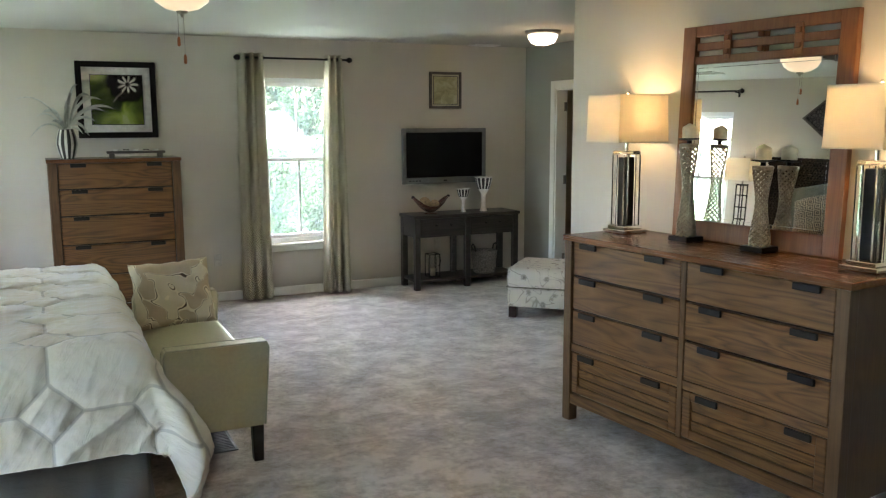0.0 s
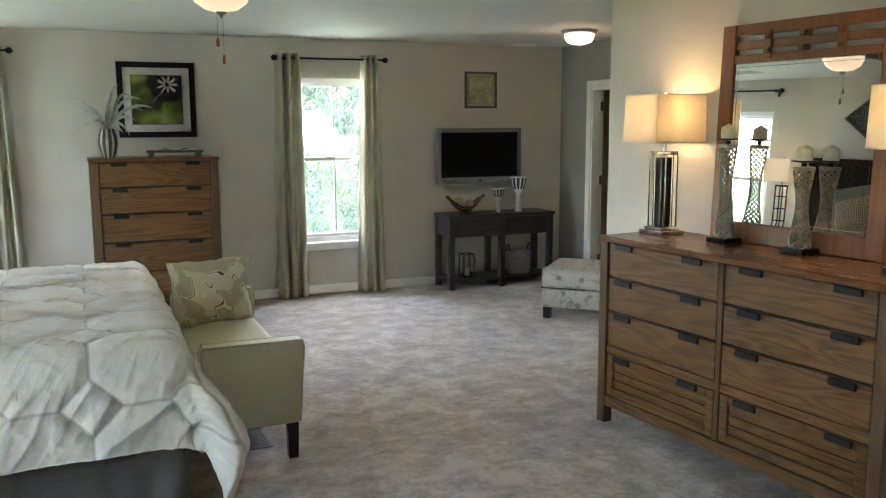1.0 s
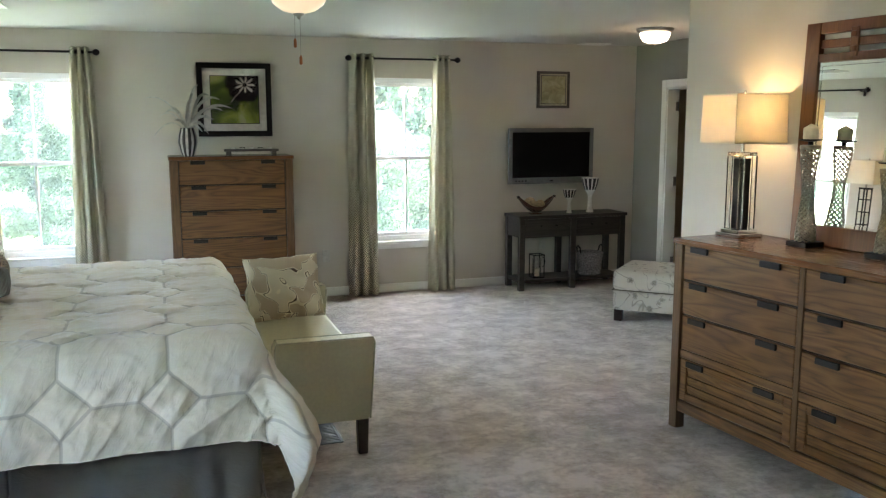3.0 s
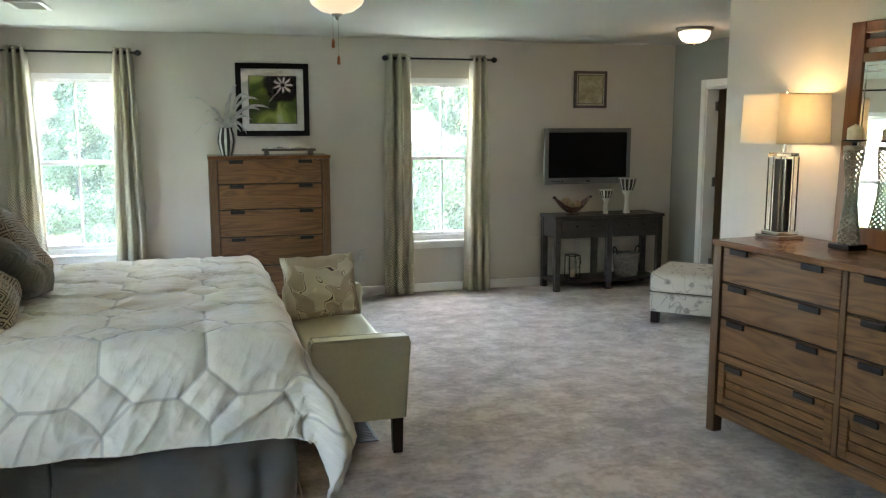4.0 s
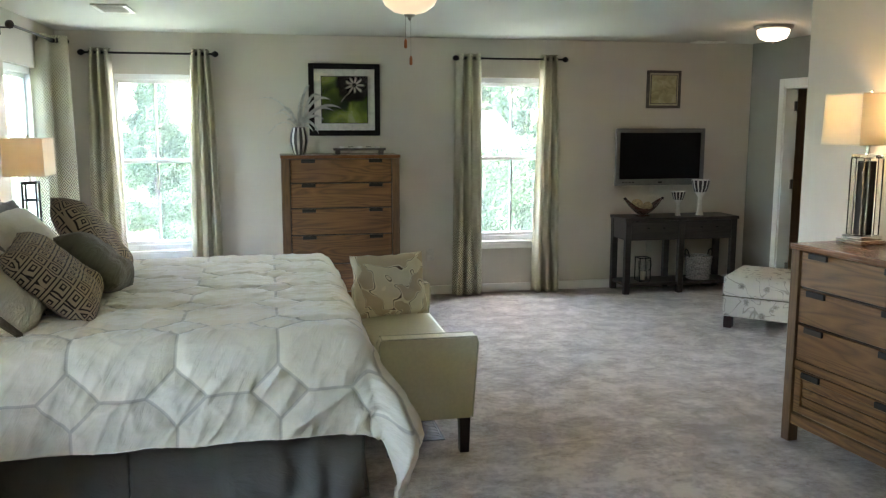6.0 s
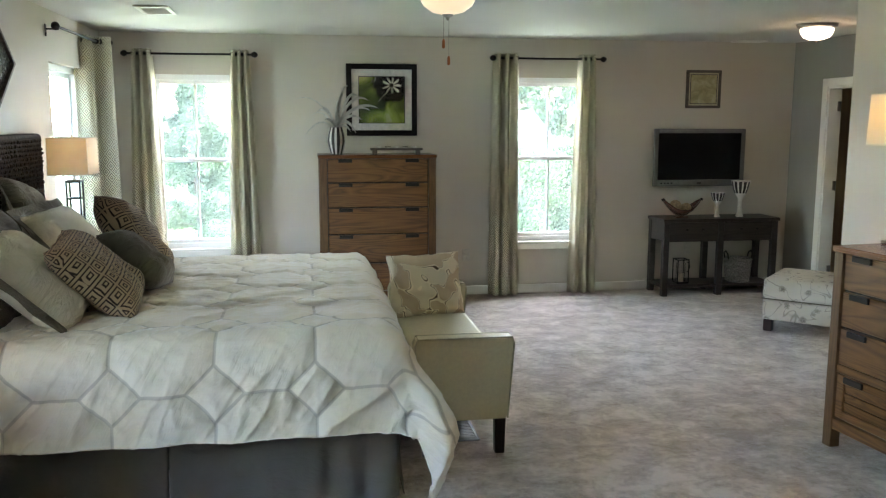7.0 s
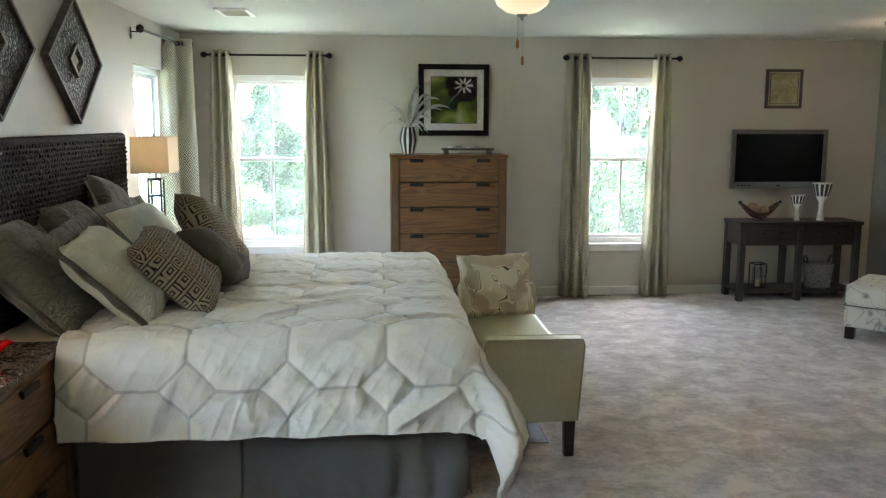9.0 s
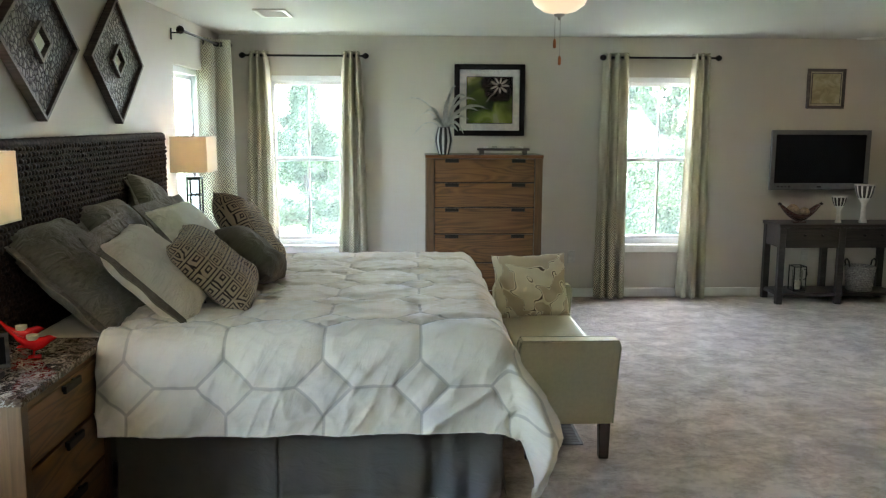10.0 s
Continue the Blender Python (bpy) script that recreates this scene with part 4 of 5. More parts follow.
pillow("pillow", pose(-1.15, 4.04, 0.945, -46, -3, 95), 0.56, 0.52, 0.20, CREAM, "cream pillow sham with wide grey border on bed", flange=0.07, flange_mat=GREY_CLOTH, seed=4)
pillow("pillow", pose(-1.235, 4.98, 0.985, -42, 0, 86), 0.62, 0.46, 0.18, CREAM, "cream pillow sham with wide grey border on bed", flange=0.05, flange_mat=GREY_CLOTH, seed=5)
pillow("throw_pillow", pose(-0.93, 4.20, 0.94, -48, -4, 97), 0.52, 0.48, 0.20, BROWN_FRET, "brown throw pillow with black nested-square pattern", seed=6)
pillow("throw_pillow", pose(-0.90, 4.95, 1.01, -36, 16, 80), 0.48, 0.46, 0.20, BROWN_FRET, "brown throw pillow with black nested-square pattern", seed=7)
pillow("throw_pillow", pose(-0.83, 4.62, 0.935, -50, 10, 88), 0.40, 0.38, 0.20, GREY_CLOTH, "charcoal grey round-edged throw pillow on the comforter", seed=8)


# ---- bench at the foot of the bed ----
def bench():
    th = thing("bench", pose(0, 0, 0), "pale green leather bench with arms and dark legs", "bench")

    def arm(y0, y1, top):
        bm = bmesh.new()
        xs0, xs1 = (0.535, 0.985), (0.525, 1.014)
        prof = [(0.185, *xs0), (top - 0.03, *xs1), (top, xs1[0] + 0.01, xs1[1] - 0.006)]
        vs_ = []
        for z, a, b in prof:
            vs_.append([bm.verts.new((a, y0, z)), bm.verts.new((b, y0, z)), bm.verts.new((b, y1, z)), bm.verts.new((a, y1, z))])
        bm.faces.new(vs_[0][::-1])
        bm.faces.new(vs_[-1])
        for p, q in zip(vs_, vs_[1:]):
            for i in range(4):
                bm.faces.new((p[i], p[(i + 1) % 4], q[(i + 1) % 4], q[i]))
        bmesh.ops.bevel(bm, geom=bm.edges[:], offset=0.008, segments=2, affect="EDGES")
        ar = part("arm", bm, LEATHER, th, smooth=True)
        for y in (y0, y1):
            bm = bmesh.new()
            tube(bm, [(0.538, y, 0.19), (0.527, y, top - 0.03), (0.537, y, top - 0.002), (1.006, y, top - 0.002), (1.014, y, top - 0.03), (0.986, y, 0.19)], 0.0045, 6)
            part("piping", bm, PIPING, ar, smooth=True)
        return ar

    arm(4.07, 4.155, 0.602)
    arm(5.33, 5.415, 0.628)
    part("frame", B(0.55, 0.972, 4.156, 5.329, 0.19, 0.36, 0.01, 2), LEATHER, th, smooth=True)
    part("seat", B(0.54, 0.985, 4.157, 5.328, 0.362, 0.475, 0.03, 4), LEATHER, th, "plump pale leather seat cushion", smooth=True)
    bm = bmesh.new()
    tube(bm, [(0.983, 4.17, 0.462), (0.983, 5.31, 0.462)], 0.0045, 6)
    part("piping", bm, PIPING, th)
    for x, y in ((0.925, 4.085), (0.56, 4.085), (0.925, 5.35), (0.56, 5.35)):
        bm = B(x, x + 0.055, y, y + 0.055, 0, 0.186, 0.003)
        for v in bm.verts:
            if v.co.z < 0.05:
                v.co.x += (x + 0.0275 - v.co.x) * 0.15
                v.co.y += (y + 0.0275 - v.co.y) * 0.15
        part("leg", bm, LEG, th, "dark brown tapered wooden leg")
    return th


bench()
pillow("bench_cushion", pose(0.725, 5.12, 0.668, -24, -2, 2), 0.445, 0.39, 0.15, MOTIF, "beige throw pillow with appliqued leaf outlines on bench", "pillow", "", seed=27)


# ---- nightstands ----
def nightstand(y0, y1, rows_label):
    m = pose(-1.27, y1 - 0.001, 0, 0, 0, 90) @ pose(-(y1 - y0), 0, 0)
    w = y1 - y0
    th = oak_case("nightstand", m, w, 0.41, 0.738, rows_label, "nightstand",
                  ((0.465, 0.675), (0.250, 0.459), (0.065, 0.244)), ((0.055, w - 0.055),), 0.05, False, ((w / 2,),), 0.15, STONE, 0.01, "nightstands")
    return th


nightstand(2.87, 3.655, "oak nightstand with polished brown stone top and drawers")
nightstand(5.98, 6.62, "oak nightstand with stone top beside the corner window")


def frame_lamp(x, y, z, rot, label):
    m = pose(x, y, z, 0, 0, rot)
    th = thing("table_lamp", m, label, "table lamp", "bedside lamps")
    part("base", B(-0.075, 0.075, -0.055, 0.055, 0, 0.02, 0.003), BLACK, th)
    for nm, hx, h0, h1 in (("column", 0.042, 0.02, 0.50),):
        for sx in (-1, 1):
            for sy in (-1, 1):
                part("upright", B(sx * hx - 0.005, sx * hx + 0.005, sy * hx - 0.005, sy * hx + 0.005, h0, h1), BLACK, th)
        for zz in (0.12, 0.25, 0.38, 0.49):
            bm = bmesh.new()
            for s in (-1, 1):
                box(bm, -hx + 0.005, hx - 0.005, s * hx - 0.004, s * hx + 0.004, zz, zz + 0.01)
                box(bm, s * hx - 0.004, s * hx + 0.004, -hx + 0.005, hx - 0.005, zz, zz + 0.01)
            part("crossbar", bm, BLACK, th)
    part("plate", B(-0.05, 0.05, -0.05, 0.05, 0.5005, 0.508), BLACK, th)
    part("neck", lathe([(0.009, 0.509), (0.009, 0.60)], 10), NICKEL, th)
    part("finial", lathe([(0.004, 0.79), (0.009, 0.80), (0.004, 0.812)], 10), NICKEL, th)
    bm = bmesh.new()
    tube(bm, [(0, 0, 0.60), (0, 0, 0.79)], 0.003, 6)
    tube(bm, [(-0.12, 0, 0.789), (0.12, 0, 0.789)], 0.003, 6)
    part("harp", bm, NICKEL, th)
    box_shade(th, 0.127, 0.15, 0.545, 0.79, 0.97)
    lamp_point("bedside_lamp_bulb", m @ Vector((0, 0, 0.68)), SIDE_W, WARM, 0.035)
    return th


SIDE_W = 0.026
frame_lamp(-1.50, 6.16, 0.74, 0, "lit bedside lamp with black frame base and box shade")
frame_lamp(-1.50, 3.05, 0.74, 0, "lit bedside lamp with box shade on the stone top")


def bird(x, y, rot, s):
    m = pose(x, y, 0.74, 0, 0, rot)
    th = thing("bird_candle_holder", m, "glossy red bird tealight holder on the nightstand", "figurine", "red birds")
    bm = bmesh.new()
    prof = [(-0.100, 0.150, 0.004), (-0.078, 0.122, 0.009), (-0.05, 0.086, 0.016), (-0.02, 0.064, 0.026), (0.015, 0.056, 0.033), (0.045, 0.062, 0.028), (0.068, 0.074, 0.020), (0.083, 0.077, 0.010), (0.096, 0.077, 0.002)]
    rings = []
    for px_, pz, r in prof:
        rings.append([bm.verts.new((px_ * s, r * s * math.cos(2 * math.pi * k / 14), (pz + r * 0.85 * math.sin(2 * math.pi * k / 14)) * s)) for k in range(14)])
    for a, b in zip(rings, rings[1:]):
        for k in range(14):
            bm.faces.new((a[k], a[(k + 1) % 14], b[(k + 1) % 14], b[k]))
    bm.faces.new(rings[0][::-1])
    bm.faces.new(rings[-1])
    part("body", bm, RED, th, smooth=True)
    bm = bmesh.new()
    for sy in (-1, 1):
        tube(bm, [(0.01 * s, sy * 0.010 * s, 0.035 * s), (0.005 * s, sy * 0.014 * s, 0.004)], 0.004 * s, 6)
        tube(bm, [(0.004 * s, sy * 0.014 * s, 0.004), (0.032 * s, sy * 0.022 * s, 0.0035)], 0.0035 * s, 6)
        tube(bm, [(0.004 * s, sy * 0.014 * s, 0.004), (0.035 * s, sy * 0.008 * s, 0.0035)], 0.0035 * s, 6)
        tube(bm, [(0.004 * s, sy * 0.014 * s, 0.004), (-0.016 * s, sy * 0.015 * s, 0.0035)], 0.0035 * s, 6)
    part("legs", bm, RED, th)
    part("tealight", lathe([(0.024 * s, 0.078 * s), (0.024 * s, 0.097 * s), (0.003, 0.096 * s)], 16, m=Matrix.Translation((0.005, 0, 0))), WAX, th, "white tealight candle", smooth=True)
    return th


bird(-1.435, 3.345, 20, 0.92)
bird(-1.545, 3.50, 14, 0.92)
th = thing("photo_frame", pose(-1.505, 3.20, 0.7395, 0, 0, 30), "small dark picture frame on the stone nightstand top", "picture frame")
bm = bmesh.new()
for a, b, c, d in ((-0.05, 0.05, 0, 0.014), (-0.05, 0.05, 0.116, 0.13), (-0.05, -0.036, 0.014, 0.116), (0.036, 0.05, 0.014, 0.116)):
    box(bm, a, b, -0.008, 0.008, c, d, 0.002)
part("frame", bm, GREYWOOD, th)
part("back", B(-0.036, 0.036, -0.003, 0.005, 0.014, 0.116), BLACK, th)


# ---- diamond panels over the headboard ----
def pebble_mat():
    m = Nodes("pebbled_dark_metal", 0.62, 0.05)
    vor = m.n("ShaderNodeTexVoronoi", feature="DISTANCE_TO_EDGE")
    vor.inputs["Scale"].default_value = 33.0
    m.link(m.coord("Object"), vor.inputs["Vector"])
    d = m.math("MULTIPLY", vor.outputs["Distance"], 3.0, clamp=True)
    m.colour(m.ramp(d, ((0.03, (0.03, 0.027, 0.024)), (0.30, (0.12, 0.112, 0.098)), (0.8, (0.17, 0.16, 0.14)))))
    m.bump(d, 0.55, 0.02)
    return m.done()


PEBBLE = pebble_mat()


def diamond(y, z, hw, hh):
    m = pose(XL + 0.002, y, z)
    th = thing("wall_panel", m, "diamond-shaped pebbled wall panel with small centre mirror", "wall decor", "diamond wall panels")

    def ring(bm, w0, h0, w1, h1, x0, x1):
        o = [(0, w0, 0), (0, 0, h0), (0, -w0, 0), (0, 0, -h0)]
        i_ = [(0, w1, 0), (0, 0, h1), (0, -w1, 0), (0, 0, -h1)]
        for k in range(4):
            q = (k + 1) % 4
            c = [Vector(o[k]), Vector(o[q]), Vector(i_[q]), Vector(i_[k])]
            lo = [bm.verts.new(p + Vector((x0, 0, 0))) for p in c]
            hi = [bm.verts.new(p + Vector((x1, 0, 0))) for p in c]
            bm.faces.new(hi)
            bm.faces.new(lo[::-1])
            for e in range(4):
                bm.faces.new((lo[e], lo[(e + 1) % 4], hi[(e + 1) % 4], hi[e]))
        bmesh.ops.recalc_face_normals(bm, faces=bm.faces[:])
        return bm

    def slab(w, h, x0, x1):
        bm = bmesh.new()
        lo = [bm.verts.new((x0, a, b)) for a, b in ((w, 0), (0, h), (-w, 0), (0, -h))]
        hi = [bm.verts.new((x1, a, b)) for a, b in ((w, 0), (0, h), (-w, 0), (0, -h))]
        bm.faces.new(lo[::-1])
        bm.faces.new(hi)
        for e in range(4):
            bm.faces.new((lo[e], lo[(e + 1) % 4], hi[(e + 1) % 4], hi[e]))
        bmesh.ops.recalc_face_normals(bm, faces=bm.faces[:])
        return bm

    part("frame", ring(bmesh.new(), hw, hh, hw * 0.94, hh * 0.94, 0, 0.045), FRAMEWOOD, th, "grey brown wooden edge")
    part("panel", slab(hw * 0.94, hh * 0.94, 0, 0.026), PEBBLE, th)
    f = part("mirror_frame", ring(bmesh.new(), hw * 0.27, hh * 0.27, hw * 0.20, hh * 0.20, 0.0265, 0.044), FRAMEWOOD, th)
    part("mirror_glass", slab(hw * 0.20, hh * 0.20, 0.0265, 0.031), MIRROR, f)
    return th


diamond(5.19, 1.972, 0.44, 0.355)
diamond(4.15, 1.985, 0.44, 0.355)


# ---- pictures, television ----
def art_mat():
    m = Nodes("green_flower_photograph", 0.25)
    v = m.coord("Object", (1, 1, 1))
    n1 = m.noise(v, 4.2, 2, 0.5, 0.8)
    g = m.ramp(n1, ((0.35, (0.015, 0.03, 0.008)), (0.47, (0.10, 0.16, 0.02)), (0.60, (0.30, 0.38, 0.06)), (0.72, (0.42, 0.46, 0.20))))
    sep = m.n("ShaderNodeSeparateXYZ")
    m.link(v, sep.inputs[0])
    # a dark ground with a pale flower in the upper part
    dx = m.math("SUBTRACT", sep.outputs[0], 0.41)
    dz = m.math("SUBTRACT", sep.outputs[2], 0.452)
    r = m.math("SQRT", m.math("ADD", m.math("MULTIPLY", dx, dx), m.math("MULTIPLY", dz, dz)))
    wob = m.math("MULTIPLY", m.noise(v, 9.0, 3), 0.16)
    dark = m.math("MULTIPLY", m.math("SUBTRACT", 0.255, m.math("ADD", r, wob)), 40.0, clamp=True)
    col = m.mix(dark, g, (0.012, 0.010, 0.010))
    ang = m.math("ARCTAN2", dz, dx)
    pet = m.math("MULTIPLY_ADD", m.math("SINE", m.math("ADD", m.math("MULTIPLY", ang, 9.0), m.math("MULTIPLY", m.noise(v, 14.0, 2), 4.0))), 0.032, 0.056)
    pet = m.math("MULTIPLY", pet, m.math("MULTIPLY_ADD", m.noise(v, 12.0, 1), 1.0, 0.5))
    fl = m.math("MULTIPLY", m.math("SUBTRACT", pet, r), 70.0, clamp=True)
    fl = m.math("MULTIPLY", fl, m.math("MULTIPLY", m.math("SUBTRACT", r, 0.014), 90.0, clamp=True))
    # a pale stem that trails down from the flower
    stem = m.math("ABSOLUTE", m.math("SUBTRACT", m.math("MULTIPLY_ADD", dx, 0.9, 0.02), m.math("ADD", dz, m.math("MULTIPLY", wob, 0.6))))
    stem = m.math("MULTIPLY", m.math("SUBTRACT", 0.006, stem), 250.0, clamp=True)
    stem = m.math("MULTIPLY", stem, m.math("LESS_THAN", dx, -0.04))
    stem = m.math("MULTIPLY", stem, m.math("LESS_THAN", r, 0.19))
    m.colour(m.mix(m.math("MAXIMUM", fl, m.math("MULTIPLY", stem, 0.8)), col, (0.55, 0.52, 0.46)))
    return m.done()


def print_mat():
    m = Nodes("faded_botanical_print", 0.5)
    v = m.coord("Object")
    n1 = m.noise(v, 12.0, 4, 0.6, 1.0)
    m.colour(m.ramp(n1, ((0.35, (0.28, 0.25, 0.13)), (0.55, (0.40, 0.36, 0.21)), (0.7, (0.46, 0.42, 0.28)))))
    return m.done()


def framed(name, x, z, w, h, fw, mat, mw, art, label, mat_board=None, depth=0.03, glazed=True):
    th = thing(name, pose(x, YB - depth - 0.003, z), label, "picture")
    for a, b, c, d in ((0, fw, 0, h), (w - fw, w, 0, h), (fw, w - fw, h - fw, h), (fw, w - fw, 0, fw)):
        part("frame_side", B(a, b, 0, depth, c, d, 0.003), mat, th)
    part("mat_board", B(fw, w - fw, 0.012, 0.016, fw, h - fw), mat_board or CREAM, th)
    part("art", B(fw + mw, w - fw - mw, 0.008, 0.0115, fw + mw, h - fw - mw), art, th, "printed artwork")
    bm = bmesh.new()
    e = 0.006
    x0, x1, z0, z1 = fw + mw - e, w - fw - mw + e, fw + mw - e, h - fw - mw + e
    for a, b, c, d in ((x0, x0 + e, z0, z1), (x1 - e, x1, z0, z1), (x0 + e, x1 - e, z0, z0 + e), (x0 + e, x1 - e, z1 - e, z1)):
        box(bm, a, b, 0.006, 0.0118, c, d)
    part("fillet", bm, BLACK if glazed else mat, th)
    if glazed:
        g = part("glazing", B(fw, w - fw, 0.0035, 0.0050, fw, h - fw), GLASS, th)
        g.visible_shadow = False
    return th


framed("framed_picture", 0.409, 1.510, 0.642, 0.642, 0.048, BLACK, 0.068, art_mat(), "black-framed photograph of green leaves and pale flower", plain("white_mat_board", (0.70, 0.68, 0.63), 0.7))
framed("framed_print", 3.665, 1.768, 0.355, 0.362, 0.026, GREYWOOD, 0.02, print_mat(), "small grey-framed faded print above the television", plain("aged_mat_board", (0.42, 0.39, 0.28), 0.7), 0.025, False)

th = thing("television", pose(3.325, 7.885, 1.022), "wall-mounted flat television with silver bezel, switched off", "television")
tw, thh = 0.93, 0.55
part("body", B(0.03, tw - 0.03, 0.03, 0.10, 0.03, thh - 0.03, 0.01), SILVER, th)
bm = bmesh.new()
for a, b, c, d in ((0, 0.042, 0, thh), (tw - 0.042, tw, 0, thh), (0.042, tw - 0.042, thh - 0.042, thh), (0.042, tw - 0.042, 0, 0.062)):
    box(bm, a, b, 0, 0.03, c, d, 0.004)
part("bezel", bm, SILVER, th, "silver plastic bezel")
part("screen", B(0.042, tw - 0.042, 0.008, 0.028, 0.062, thh - 0.042), SCREEN, th, "dark glossy screen")
for i in range(4):
    part("button", B(0.07 + i * 0.035, 0.09 + i * 0.035, -0.003, 0.001, 0.024, 0.036, 0.002), BLACK, th)
part("emblem", B(tw / 2 - 0.02, tw / 2 + 0.02, -0.002, 0.001, 0.022, 0.036, 0.001), BLACK, th)
part("wall_mount", B(tw / 2 - 0.1, tw / 2 + 0.1, 0.10, 0.113, thh / 2 - 0.1, thh / 2 + 0.1), BLACK, th)


# ---- console table ----
def console():
    m = pose(3.33, 7.60, 0)
    w, d, h = 1.15, 0.37, 0.735
    th = thing("console_table", m, "dark espresso wood console table with low shelf", "console table")
    part("top", B(-0.012, w + 0.012, -0.012, d, h - 0.03, h, 0.004, 2), DARK, th)
    s = 0.055
    for x in (0, w / 2 - s / 2, w - s):
        for y in (0, d - s):
            part("leg", B(x, x + s, y, y + s, 0, h - 0.031, 0.003), DARK, th)
    for x0, x1 in ((s, w / 2 - s / 2), (w / 2 + s / 2, w - s)):
        dr = part("drawer", B(x0 + 0.003, x1 - 0.003, 0.004, 0.026, h - 0.215, h - 0.036, 0.003), DARK, th)
        for q in (-0.08, 0.08):
            part("knob", lathe([(0.006, 0), (0.006, 0.01), (0.013, 0.014), (0.010, 0.022)], 12, m=Matrix.Translation(((x0 + x1) / 2 + q, 0.004, h - 0.10)) @ pose(0, 0, 0, 90, 0, 0)), PULL, dr, smooth=True)
    bm = bmesh.new()
    box(bm, 0.008, 0.03, s, d - s, h - 0.215, h - 0.031)
    box(bm, w - 0.03, w - 0.008, s, d - s, h - 0.215, h - 0.031)
    box(bm, s, w - s, d - 0.03, d - 0.008, h - 0.215, h - 0.031)
    part("apron", bm, DARK, th)
    part("shelf", B(0.01, w - 0.01, 0.012, d - 0.01, 0.075, 0.105, 0.003), DARK, th)
    return th


console()
CT = 0.736


def striped_goblet(x, y, h, r):
    th = thing("vase", pose(x, y, CT), "white goblet vase with dark vertical stripes on console", "vase", "striped vases")
    n = 36
    prof = [(0.42, 0.0), (0.40, 0.03), (0.30, 0.12), (0.24, 0.34), (0.26, 0.5), (0.55, 0.62), (0.80, 0.78), (1.0, 1.0)]
    part("body", lathe([(a * r, b * h) for a, b in prof] + [(0.93 * r, h), (0.6 * r, 0.70 * h), (0.01, 0.62 * h)], n), WHITE_GLAZE, th, smooth=True)
    for k in range(12):
        a = 2 * math.pi * k / 12
        bm = bmesh.new()
        pts = [(0.62, 0.655), (0.72, 0.72), (0.82, 0.79), (0.99, 0.985)]
        wd = 0.33
        rows_ = [[bm.verts.new(((q * r + 0.0015) * math.cos(a + s * wd * 0.5), (q * r + 0.0015) * math.sin(a + s * wd * 0.5), z * h)) for s in (-1, 0, 1)] for q, z in pts]
        rows2 = [[bm.verts.new(((q * r - 0.001) * math.cos(a + s * wd * 0.5), (q * r - 0.001) * math.sin(a + s * wd * 0.5), z * h)) for s in (-1, 0, 1)] for q, z in pts]
        for g, flip in ((rows_, 0), (rows2, 1)):
            for i in range(3):
                for j in range(2):
                    f = (g[i][j], g[i][j + 1], g[i + 1][j + 1], g[i + 1][j])
                    bm.faces.new(f[::-1] if flip else f)
        part("stripe", bm, PORC, th)
    return th


striped_goblet(3.92, 7.74, 0.235, 0.068)
striped_goblet(4.15, 7.74, 0.345, 0.090)


def boat_bowl():
    th = thing("bowl", pose(3.555, 7.74, CT), "dark curved wooden boat bowl holding decorative balls", "bowl")
    pts, uvs = [], []
    for i in range(25):
        s = 2 * i / 24 - 1
        row, ur = [], []
        for j in range(11):
            q = 2 * j / 10 - 1
            z = 0.006 + 0.155 * abs(s) ** 1.7 + (0.075 - 0.06 * abs(s)) * q * q * 0.95
            row.append((0.19 * s, 0.085 * q * (1 - s * s) ** 0.5 + 0.004 * q, z))
            ur.append((s, q))
        pts.append(row)
        uvs.append(ur)
    sheet("shell", pts, uvs, BOWLWOOD, th, 0.008)
    for s in (-1, 1):
        part("scroll", tube(bmesh.new(), [(s * 0.178, -0.012, 0.168), (s * 0.192, -0.012, 0.178), (s * 0.203, -0.012, 0.172), (s * 0.200, -0.012, 0.160)], 0.011, 8), BLACK, th, smooth=True)
    part("foot", B(-0.06, 0.06, -0.03, 0.03, 0, 0.012, 0.004), BOWLWOOD, th)
    ball = plain("woven_cane_ball", (0.38, 0.29, 0.18), 0.8, 0, 0.4, 40, 0.5)
    for i, (x, y, z, r) in enumerate(((-0.055, 0.01, 0.115, 0.052), (0.045, -0.01, 0.098, 0.042), (0.0, 0.03, 0.088, 0.036))):
        b = thing("decorative_ball", pose(3.555 + x, 7.74 + y, CT + z), "tan woven cane ball lying in the bowl", "ball", "cane balls")
        bm = bmesh.new()
        bmesh.ops.create_icosphere(bm, subdivisions=3, radius=r)
        part("core", bm, ball, b, smooth=True)
        bm = bmesh.new()
        for k in range(5):
            ax = pose(0, 0, 0, 37 * k, 61 * k, 23 * k)
            tube(bm, [ax @ Vector((r * 1.02 * math.cos(t_), r * 1.02 * math.sin(t_), 0)) for t_ in np.linspace(0, 6.1, 16)], 0.003, 5)
        part("cane", bm, ball, b)
    return th


boat_bowl()


